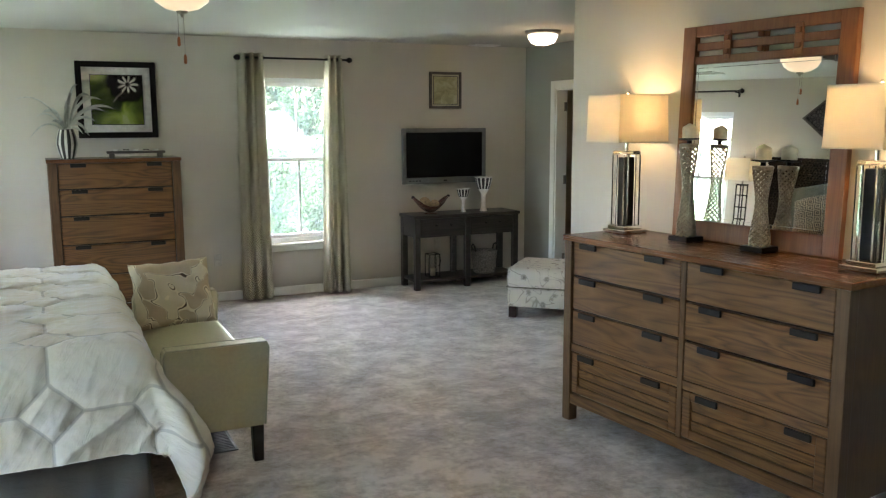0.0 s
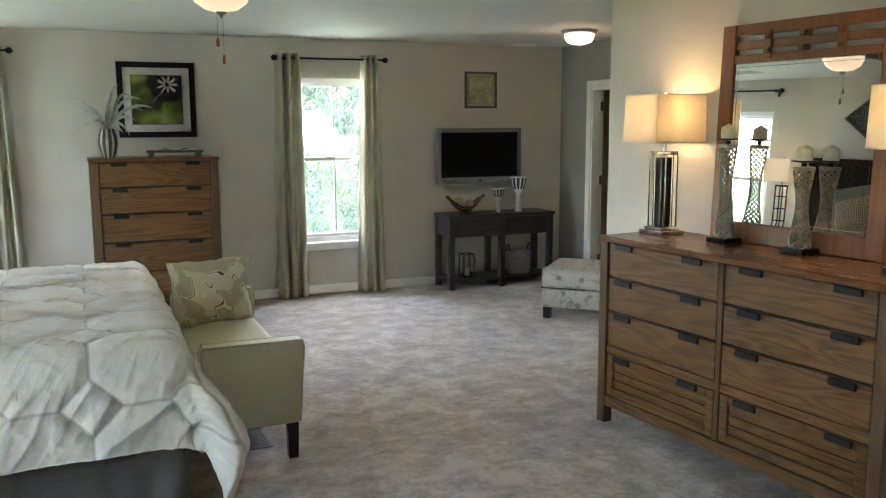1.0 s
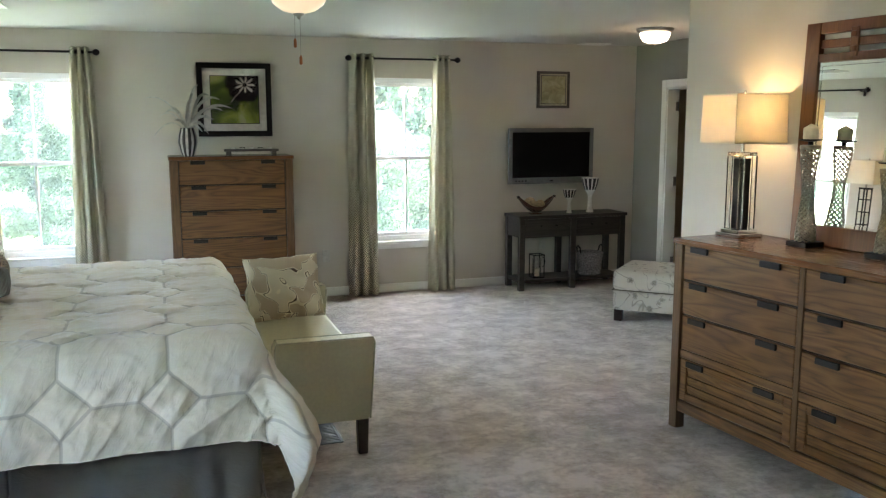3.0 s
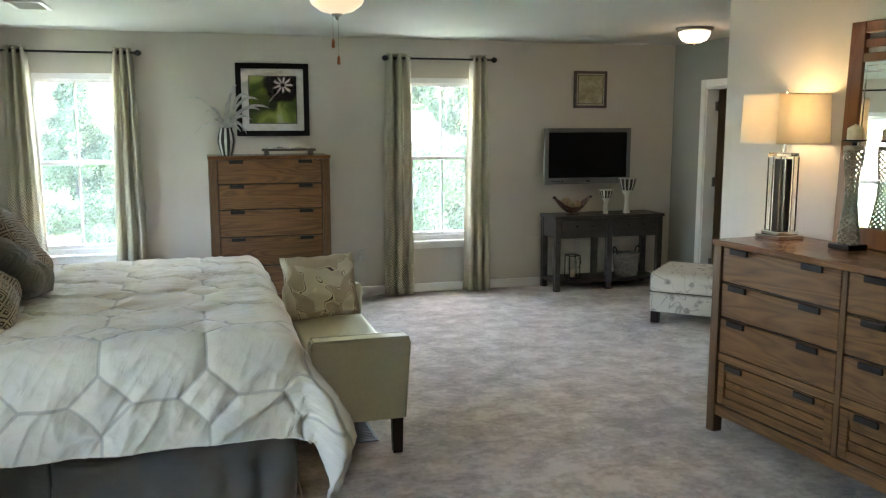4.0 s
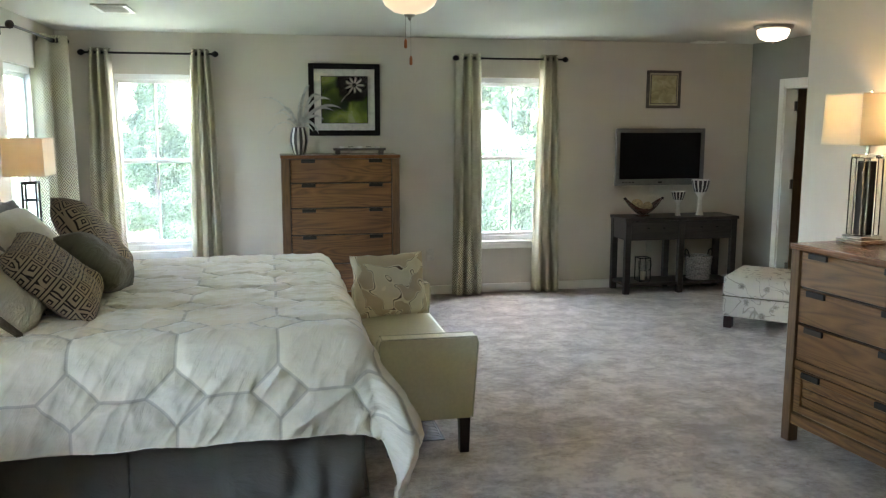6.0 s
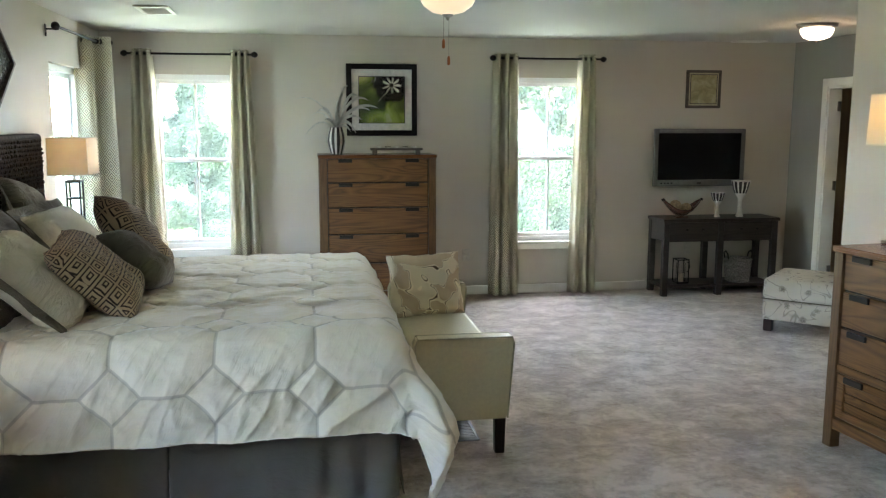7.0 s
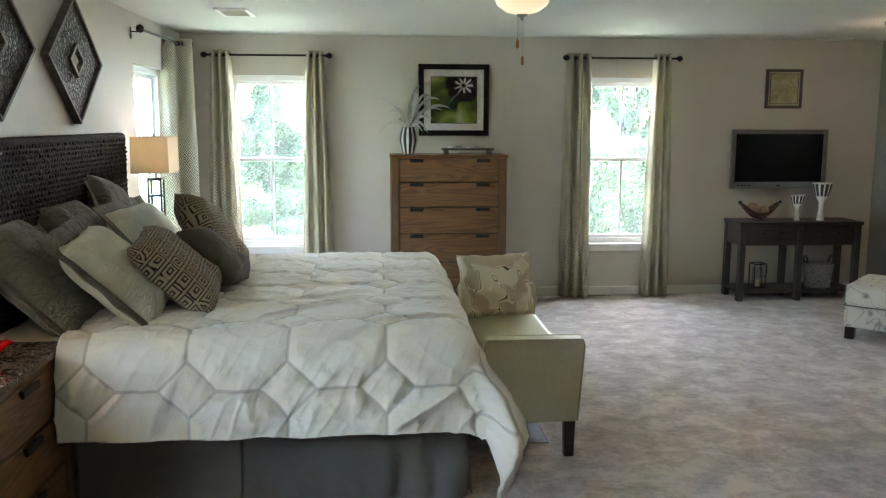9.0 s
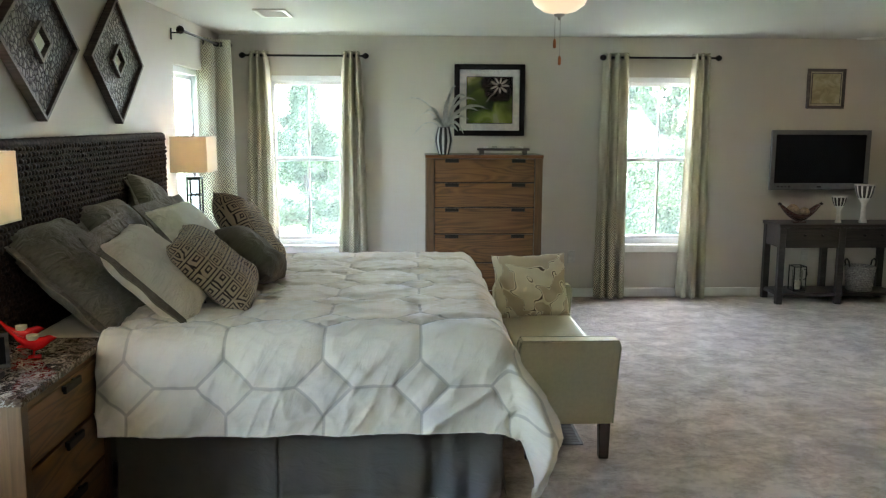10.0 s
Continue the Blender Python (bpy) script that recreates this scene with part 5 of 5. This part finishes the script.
def lantern():
    th = thing("lantern", pose(3.57, 7.73, 0.1055), "dark metal and glass candle lantern on low shelf", "lantern")
    part("base", B(-0.06, 0.06, -0.06, 0.06, 0, 0.014, 0.003), BLACK, th)
    for sx in (-1, 1):
        for sy in (-1, 1):
            part("post", B(sx * 0.055 - 0.004, sx * 0.055 + 0.004, sy * 0.055 - 0.004, sy * 0.055 + 0.004, 0.014, 0.225), BLACK, th)
    bm = bmesh.new()
    for s in (-1, 1):
        box(bm, -0.059, 0.059, s * 0.055 - 0.004, s * 0.055 + 0.004, 0.225, 0.234)
        box(bm, s * 0.055 - 0.004, s * 0.055 + 0.004, -0.051, 0.051, 0.225, 0.234)
    part("top_ring", bm, BLACK, th)
    part("handle", tube(bmesh.new(), [(0.06, 0, 0.20), (0.085, 0, 0.19), (0.092, 0, 0.15), (0.075, 0, 0.11), (0.06, 0, 0.10)], 0.004, 6), BLACK, th)
    part("glass_sleeve", lathe([(0.045, 0.0142), (0.045, 0.19), (0.042, 0.19), (0.042, 0.0145)], 18, closed=False), CRYSTAL, th)
    part("candle", lathe([(0.028, 0.0142), (0.028, 0.09), (0.004, 0.088)], 16), WAX, th, smooth=True)
    return th


lantern()


def basket():
    th = thing("basket", pose(4.16, 7.74, 0.1055), "round grey wicker basket with dark handles", "basket")
    part("wall", lathe([(0.10, 0), (0.118, 0.12), (0.125, 0.23), (0.115, 0.23), (0.108, 0.12), (0.095, 0.008), (0.002, 0.008)], 28), WICKER, th, smooth=True)
    bm = bmesh.new()
    for k in range(13):
        z = 0.012 + k * 0.017
        r = 0.104 + 0.024 * z / 0.23
        tube(bm, [((r + 0.004 * math.sin(i * math.pi * 0.5 + k * math.pi)) * math.cos(2 * math.pi * i / 40), (r + 0.004 * math.sin(i * math.pi * 0.5 + k * math.pi)) * math.sin(2 * math.pi * i / 40), z) for i in range(41)], 0.0075, 5)
    part("weave", bm, WICKER, th, smooth=True)
    for s in (-1, 1):
        part("handle", tube(bmesh.new(), [(s * 0.118, -0.04, 0.22), (s * 0.128, -0.035, 0.275), (s * 0.13, 0, 0.295), (s * 0.128, 0.035, 0.275), (s * 0.118, 0.04, 0.22)], 0.008, 8), DARK, th, smooth=True)
    return th


basket()


# ---- ottoman ----
def ottoman():
    m = pose(3.57, 6.235, 0, 0, 0, -44)
    w, d = 0.86, 0.62
    th = thing("ottoman", m, "square storage ottoman in grey floral upholstery, dark legs", "ottoman")
    uv_box(part("base", B(0, w, 0, d, 0.095, 0.255, 0.014, 3), FLORAL, th, smooth=True))
    uv_box(part("cushion", B(-0.005, w + 0.005, -0.005, d + 0.005, 0.258, 0.425, 0.045, 5), FLORAL, th, "padded floral cushion lid", smooth=True))
    bm = bmesh.new()
    for z in (0.262,):
        tube(bm, [(0.0, -0.004, z), (w, -0.004, z)], 0.005, 6)
        tube(bm, [(-0.004, 0.0, z), (-0.004, d, z)], 0.005, 6)
    part("welt", bm, GREY_CLOTH, th)
    for x in (0.01, w - 0.075):
        for y in (0.01, d - 0.075):
            bm = B(x, x + 0.065, y, y + 0.065, 0, 0.095, 0.003)
            part("leg", bm, LEG, th, "short dark wooden block leg")
    return th


ottoman()


# ---- on the chest ----
def plant():
    th = thing("potted_plant", pose(0.304, 7.70, 1.3525), "arching silver spider leaves in a dark striped vase", "plant")
    part("pot", lathe([(0.048, 0), (0.062, 0.04), (0.080, 0.115), (0.074, 0.17), (0.055, 0.235), (0.048, 0.235), (0.06, 0.16), (0.01, 0.15)], 28), PORC, th, "dark ribbed vase with white stripes", smooth=True)
    prof = [(0.0485, 0.002), (0.0625, 0.04), (0.0805, 0.115), (0.0745, 0.17), (0.0555, 0.233)]
    for k in range(10):
        a = 2 * math.pi * (k + 0.3) / 10
        bm = bmesh.new()
        g = []
        for r, z in prof:
            g.append([bm.verts.new(((r + o) * math.cos(a + s * 0.14), (r + o) * math.sin(a + s * 0.14), z)) for s in (-1, 0, 1) for o in (0.0015,)])
        for i in range(len(g) - 1):
            for j in range(2):
                bm.faces.new((g[i][j], g[i][j + 1], g[i + 1][j + 1], g[i + 1][j]))
        r_ = bmesh.ops.solidify(bm, geom=bm.faces[:], thickness=0.002)
        part("stripe", bm, WHITE_GLAZE, th)
    rng = random.Random(12)
    tips = [(-0.35, 0.05, 0.47), (-0.28, -0.05, 0.15), (0.105, 0.0, 0.59), (0.20, 0.05, 0.50), (0.37, 0.0, 0.40), (0.17, -0.06, 0.18), (0.12, -0.08, 0.20), (0.30, 0.04, 0.38), (-0.12, 0.08, 0.40), (-0.10, -0.10, 0.30), (0.03, 0.05, 0.46), (0.22, -0.04, 0.30), (-0.17, 0.03, 0.36), (0.28, 0.02, 0.47), (-0.22, 0.0, 0.33), (0.06, -0.06, 0.52)]
    for i, (tx, ty, tz) in enumerate(tips):
        base = Vector((0.018 * math.cos(i * 2.1), 0.018 * math.sin(i * 2.1), 0.20))
        tip = Vector((tx, ty, tz))
        top = max(tz, 0.28) + 0.10 * (1 if abs(tx) > 0.12 else 0.25)
        mid = Vector((tx * 0.45, ty * 0.45, top))
        wd = 0.0115 if -0.2 < tx else 0.005
        bm = bmesh.new()
        g = []
        n = 14
        for q in range(n + 1):
            s = q / n
            p = base * (1 - s) ** 2 + mid * 2 * s * (1 - s) + tip * s * s
            dd = (mid - base) * (1 - s) + (tip - mid) * s
            side = dd.cross(Vector((0.2, -1, 0.1)) if abs(dd.normalized().y) < 0.8 else Vector((1, 0, 0))).normalized()
            ww = wd * (0.55 + 1.2 * s) * (1 - s ** 3) + 0.0008
            up = side.cross(dd).normalized()
            g.append([bm.verts.new(p - side * ww), bm.verts.new(p - up * ww * 0.35), bm.verts.new(p + side * ww)])
        for a, b in zip(g, g[1:]):
            for j in range(2):
                bm.faces.new((a[j], a[j + 1], b[j + 1], b[j]))
        bmesh.ops.solidify(bm, geom=bm.faces[:], thickness=0.0018)
        part("leaf", bm, PALE_LEAF, th, smooth=True)
    return th


plant()
th = thing("tealight_tray", pose(0.60, 7.70, 1.3525), "grey wooden footed tray with a row of tealights", "tray")
part("board", B(0, 0.46, -0.045, 0.045, 0.033, 0.053, 0.003), GREYWOOD, th)
for x in (0.018, 0.40):
    part("foot", B(x, x + 0.04, -0.04, 0.04, 0, 0.0325, 0.003), GREYWOOD, th)
for i in range(5):
    part("tealight", lathe([(0.024, 0.0535), (0.024, 0.068), (0.021, 0.068), (0.019, 0.06), (0.002, 0.06)], 16, m=Matrix.Translation((0.075 + i * 0.078, 0, 0))), CRYSTAL if i % 2 else WHITE_GLAZE, th, smooth=True)


# ---- ceiling fittings ----
def fan():
    m = pose(0.73, 4.36, 0)
    th = thing("ceiling_fan", m, "ceiling fan with lit frosted bowl and pull chains", "ceiling fan")
    part("canopy", lathe([(0.075, HC - 0.002), (0.08, HC - 0.03), (0.03, HC - 0.05)], 24), NICKEL, th, smooth=True)
    part("motor", lathe([(0.03, HC - 0.045), (0.13, HC - 0.055), (0.14, HC - 0.10), (0.10, HC - 0.125)], 28), NICKEL, th, smooth=True)
    part("light_bowl", lathe([(0.145, 2.262), (0.143, 2.240), (0.120, 2.195), (0.078, 2.165), (0.03, 2.153), (0.004, 2.152)], 32), BOWL_GLOW, th, "glowing frosted glass bowl", smooth=True)
    part("bowl_ring", lathe([(0.10, 2.275), (0.152, 2.272), (0.152, 2.2625), (0.10, 2.2625)], 32), NICKEL, th, smooth=True)
    part("finial", lathe([(0.028, 2.155), (0.026, 2.145), (0.010, 2.137), (0.008, 2.130), (0.003, 2.124)], 16), NICKEL, th, smooth=True)
    for (dx, dy, ln), nm in (((-0.022, -0.01, 0.17), 0), ((0.004, -0.008, 0.25), 1)):
        part("pull_chain", tube(bmesh.new(), [(dx, dy, 2.16), (dx, dy, 2.16 - ln + 0.045)], 0.0012, 5), NICKEL, th)
        part("pull_knob", lathe([(0.003, 2.16 - ln + 0.045), (0.0075, 2.16 - ln + 0.035), (0.008, 2.16 - ln + 0.005), (0.003, 2.16 - ln)], 10, m=Matrix.Translation((dx, dy, 0))), plain("orange_wood_knob", (0.36, 0.11, 0.035), 0.4) if not nm else MATS["orange_wood_knob"], th, "orange wooden pull", smooth=True)
    for k in range(5):
        r = pose(0, 0, 0, 0, 0, 38 + 72 * k)
        bm = B(0.15, 0.64, -0.055, 0.055, -0.003, 0.003, 0.002)
        for v in bm.verts:
            v.co.y *= 0.85 + 0.35 * (v.co.x - 0.15) / 0.5
        bm.transform(r @ pose(0, 0, 2.317, 10, 0, 0))
        bl = part("blade", bm, LEG, th, "dark brown wooden blade")
        bm = B(0.09, 0.22, -0.018, 0.018, -0.004, 0.004, 0.002)
        bm.transform(r @ pose(0, 0, 2.305, 0, 0, 0))
        part("blade_iron", bm, NICKEL, bl)


fan()
th = thing("ceiling_light", pose(4.03, 6.46, 0), "lit flush ceiling light with bronze rim, white bowl", "ceiling light")
part("rim", lathe([(0.06, HC - 0.001), (0.155, HC - 0.004), (0.148, HC - 0.026), (0.128, HC - 0.038), (0.06, HC - 0.038)], 32), NICKEL, th, smooth=True)
part("glass_bowl", lathe([(0.126, HC - 0.0385), (0.121, HC - 0.07), (0.097, HC - 0.105), (0.05, HC - 0.122), (0.004, HC - 0.124)], 30), DISC_GLOW, th, "glowing white glass bowl", smooth=True)
part("finial", lathe([(0.009, HC - 0.125), (0.007, HC - 0.138), (0.002, HC - 0.142)], 10), NICKEL, th)


lamp_point("ceiling_light_bulb", (4.03, 6.46, HC - 0.21), 0.026, (1.0, 0.68, 0.36), 0.06)


def vent(x, y, w, d):
    th = thing("ceiling_vent", pose(x, y, HC), "white louvred ceiling air vent", "vent", "ceiling vents")
    bm = bmesh.new()
    f = 0.03
    for a, b, c, e in ((-w / 2, w / 2, -d / 2, -d / 2 + f), (-w / 2, w / 2, d / 2 - f, d / 2), (-w / 2, -w / 2 + f, -d / 2 + f, d / 2 - f), (w / 2 - f, w / 2, -d / 2 + f, d / 2 - f)):
        box(bm, a, b, c, e, -0.012, -0.001, 0.002)
    part("frame", bm, TRIM, th)
    part("backing", B(-w / 2 + f, w / 2 - f, -d / 2 + f, d / 2 - f, -0.003, -0.001), GREY_CLOTH, th)
    n = max(4, int((d - 2 * f) / 0.022))
    for i in range(n):
        yy = -d / 2 + f + (d - 2 * f) * (i + 0.5) / n
        bm = B(-w / 2 + f, w / 2 - f, -0.007, 0.007, -0.001, 0.001)
        bm.transform(Matrix.Translation((0, yy, -0.008)) @ pose(0, 0, 0, 38, 0, 0))
        part("slat", bm, TRIM, th)
    return th


vent(-0.965, 6.42, 0.23, 0.40)
vent(4.22, 7.86, 0.30, 0.15)


def outlet(x, z):
    th = thing("wall_outlet", pose(x, YB - 0.008, z), "white plastic duplex wall outlet", "outlet")
    ivory = MATS.get("ivory_plastic") or plain("ivory_plastic", (0.52, 0.50, 0.45), 0.4)
    part("plate", B(-0.036, 0.036, 0, 0.0065, -0.058, 0.058, 0.002), ivory, th)
    for s in (-1, 1):
        part("socket", B(-0.016, 0.016, -0.003, -0.0005, s * 0.026 - 0.014, s * 0.026 + 0.014, 0.002), ivory, th)


th = thing("floor_vent", pose(0.83, 4.42, 0), "grey metal floor vent in the carpet under bench", "vent")
bm = bmesh.new()
for x0, x1, y0, y1 in ((-0.06, 0.06, -0.15, -0.135), (-0.06, 0.06, 0.135, 0.15), (-0.06, -0.045, -0.135, 0.135), (0.045, 0.06, -0.135, 0.135)):
    box(bm, x0, x1, y0, y1, 0.001, 0.008, 0.001)
part("frame", bm, SILVER, th)
part("backing", B(-0.045, 0.045, -0.135, 0.135, 0.001, 0.003), GREY_CLOTH, th)
for i in range(12):
    part("slat", B(-0.045, 0.045, -0.13 + i * 0.0225, -0.118 + i * 0.0225, 0.0035, 0.0065), SILVER, th)
outlet(1.52, 0.385)
outlet(3.75, 0.40)


# ---- outdoors ----
def leaf_mat(name, c):
    m = Nodes(name, 0.6)
    g = m.n("ShaderNodeNewGeometry")
    col = m.ramp(g.outputs["Random Per Island"], ((0.0, tuple(x * 0.55 for x in c)), (0.6, c), (1.0, tuple(min(1, x * 1.5) for x in c))))
    m.colour(col)
    tr = m.n("ShaderNodeBsdfTranslucent")
    m.link(col, tr.inputs[0])
    mx = m.n("ShaderNodeMixShader")
    mx.inputs[0].default_value = 0.4
    m.link(m.b.outputs[0], mx.inputs[1])
    m.link(tr.outputs[0], mx.inputs[2])
    m.link(mx.outputs[0], m.t.nodes["Material Output"].inputs[0])
    return m.done()


LEAF = leaf_mat("pine_foliage", (0.072, 0.115, 0.058))
LEAF2 = leaf_mat("broadleaf_foliage", (0.075, 0.115, 0.05))
BARK = plain("bark", (0.11, 0.085, 0.065), 0.9, 0, 0.3, 12, 0.5)
GRASS = plain("lawn_grass", (0.10, 0.15, 0.045), 0.95, 0, 0.25, 3)
GZ = -3.0
bm = bmesh.new()
box(bm, -300, 300, -300, 400, GZ - 0.3, GZ)
structure("ground", bm, GRASS, "green lawn round the house")
bm = bmesh.new()
box(bm, -40, 60, 33.0, 37.5, GZ + 0.001, GZ + 0.03)
structure("road", bm, plain("pale_concrete_road", (0.45, 0.44, 0.42), 0.9), "pale concrete road across the lawn")


def tree(name, x, y, h, r, shape, mat, leaves, seed, label, size=0.22, bare=0.15):
    """Tapered trunk, limbs, and a crown of many small leaf clumps."""
    th = thing(name, pose(x, y, GZ), label, "tree", "trees outside")
    rng = random.Random(seed)
    bm = bmesh.new()
    tube(bm, [(0, 0, 0), (0.05 * r, 0, h * 0.3), (-0.03 * r, 0.03 * r, h * 0.65), (0, 0, h * 0.97)], 0.035 * h ** 0.8 + 0.03, 9, 0.015)
    part("trunk", bm, BARK, th, smooth=True)
    verts, faces = [], []
    limbs = bmesh.new()
    n_limb = 60 if shape == "cone" else 34
    for i in range(n_limb):
        f = bare + (0.97 - bare) * (i + rng.random()) / n_limb
        a = rng.uniform(0, 6.283)
        if shape == "cone":
            ln = r * (1 - (f - bare) / (1 - bare)) ** 0.8 * rng.uniform(0.75, 1.15) + 0.12
            rise = 0.12
        else:
            g = (f - bare) / (1 - bare)
            ln = r * (math.sin(math.pi * min(1, 0.12 + g * 0.86)) ** 0.6) * rng.uniform(0.6, 1.15)
            rise = 0.35
        p0 = Vector((0, 0, h * f * 0.93))
        p1 = p0 + Vector((math.cos(a) * ln, math.sin(a) * ln, ln * rise))
        tube(limbs, [p0, p0.lerp(p1, 0.5) + Vector((0, 0, 0.05)), p1], 0.028, 5, 0.008)
        for _ in range(leaves // n_limb):
            s = rng.uniform(0.25, 1.05)
            sp = 0.055 * r if shape == "cone" else 0.08 * r
            c = p0.lerp(p1, s) + Vector((rng.gauss(0, sp), rng.gauss(0, sp), rng.gauss(0, 1.2 * sp)))
            q = Vector((rng.gauss(0, 1), rng.gauss(0, 1), rng.gauss(0, 1))).normalized()
            e = q.orthogonal().normalized()
            sz = size * rng.uniform(0.6, 1.4)
            e2 = q.cross(e)
            k = len(verts)
            for u, v, w in ((-1, 0, 0), (0, -0.45, 0.12), (1, 0, 0), (0, 0.45, 0.12)):
                verts.append(tuple(c + e * u * sz + e2 * v * sz + q * w * sz))
            faces.append((k, k + 1, k + 2, k + 3))
    part("limbs", limbs, BARK, th)
    me = bpy.data.meshes.new("crown")
    me.from_pydata(verts, [], faces)
    me.materials.append(mat)
    cr = new("crown", me)
    cr.parent = th
    tagged(cr, "leafy crown with gaps", kind="stuff")
    return th


PT = "young green pine tree on the lawn"
BT = "full green broadleaf tree on the lawn"
tree("pine_tree", -3.45, 28.5, 6.5, 2.0, "cone", LEAF, 60000, 1, PT, 0.055, 0.16)
tree("pine_tree", -1.6, 38.5, 4.5, 1.7, "cone", LEAF, 12000, 2, PT, 0.10, 0.12)
tree("pine_tree", -7.6, 36.0, 4.7, 2.0, "cone", LEAF, 12000, 3, PT, 0.10, 0.10)
tree("broadleaf_tree", 14.4, 46.0, 8.6, 2.7, "round", LEAF2, 9000, 4, BT, 0.16, 0.25)
tree("broadleaf_tree", 13.4, 55.0, 9.0, 3.0, "round", LEAF2, 9000, 14, BT, 0.17, 0.2)
tree("broadleaf_tree", 6.4, 26.5, 4.15, 2.0, "round", LEAF2, 14000, 5, "small multi-stemmed green tree below the window", 0.075, 0.14)
tree("broadleaf_tree", 9.2, 28.0, 4.0, 1.9, "round", LEAF2, 12000, 6, "small multi-stemmed green tree below the window", 0.075, 0.14)
tree("broadleaf_tree", -12.5, 24.0, 6.8, 2.4, "round", LEAF2, 7000, 7, BT, 0.12, 0.15)
tree("broadleaf_tree", -18.0, 30.0, 7.2, 2.8, "round", LEAF2, 7000, 8, BT, 0.14, 0.15)
tree("broadleaf_tree", -11.5, 56.0, 5.2, 3.4, "round", LEAF2, 7000, 9, BT, 0.2, 0.1)


def shrub(x, y, r, h, seed):
    th = thing("shrub", pose(x, y, GZ), "low clipped green shrub beside the road", "shrub", "shrubs")
    rng = random.Random(seed)
    verts, faces = [], []
    for _ in range(900):
        a, b = rng.uniform(0, 6.283), rng.uniform(0.05, 1.0)
        rr = r * b ** 0.5 * rng.uniform(0.8, 1.1)
        c = Vector((rr * math.cos(a), rr * math.sin(a), h * (1 - b ** 2) * rng.uniform(0.4, 1.05) + 0.05))
        q = Vector((rng.gauss(0, 1), rng.gauss(0, 1), rng.gauss(0, 1))).normalized()
        e = q.orthogonal().normalized()
        e2 = q.cross(e)
        k = len(verts)
        for u, v in ((-1, 0), (0, -0.5), (1, 0), (0, 0.5)):
            verts.append(tuple(c + (e * u + e2 * v) * 0.11))
        faces.append((k, k + 1, k + 2, k + 3))
    me = bpy.data.meshes.new("foliage")
    me.from_pydata(verts, [], faces)
    me.materials.append(LEAF2)
    ob = new("foliage", me)
    ob.parent = th
    ob["kind"] = "stuff"
    part("stem", tube(bmesh.new(), [(0, 0, 0), (0, 0, h * 0.6)], 0.04, 6, 0.02), BARK, th)


for i, (x, y) in enumerate(((-2.6, 38.8), (-1.2, 39.4), (0.2, 38.9), (-4.3, 39.2), (-6.0, 39.0))):
    shrub(x, y, 1.0, 0.75, 20 + i)


def house(x, y):
    th = thing("house", pose(x, y, GZ, 0, 0, 8), "white gabled neighbouring house behind trees", "house")
    w, d, h, rh = 3.6, 9.0, 3.0, 2.05
    siding = paint("white_siding", (0.80, 0.79, 0.76), 0.03)
    bm = bmesh.new()
    a = [bm.verts.new(p) for p in ((-w / 2, 0, 0), (w / 2, 0, 0), (w / 2, 0, h), (0, 0, h + rh), (-w / 2, 0, h))]
    b = [bm.verts.new((v.co.x, d, v.co.z)) for v in a]
    bm.faces.new(a)
    bm.faces.new(b[::-1])
    for i in range(5):
        bm.faces.new((a[i], b[i], b[(i + 1) % 5], a[(i + 1) % 5]))
    bmesh.ops.recalc_face_normals(bm, faces=bm.faces[:])
    part("wall", bm, siding, th)
    roof = plain("grey_shingles", (0.16, 0.155, 0.15), 0.9, 0, 0.25, 6)
    for s in (-1, 1):
        bm = bmesh.new()
        L = math.hypot(w / 2 + 0.3, rh + 0.25)
        box(bm, 0, L, -0.3, d + 0.3, 0.005, 0.10)
        bm.transform(Matrix.Translation((0, 0, h + rh + 0.02)) @ (pose(0, 0, 0, 0, 0, 0) if s > 0 else pose(0, d, 0, 0, 0, 180)) @ pose(0, 0, 0, 0, math.degrees(math.atan2(rh, w / 2)), 0))
        part("roof", bm, roof, th)
    for xx in (-0.85, 0.85):
        wn_ = part("window", B(xx - 0.45, xx + 0.45, -0.06, -0.01, 1.0, 2.5, 0.01), TRIM, th)
        part("pane", B(xx - 0.38, xx + 0.38, -0.075, -0.062, 1.07, 2.43), SCREEN, wn_)
    return th


house(10.1, 38.0)
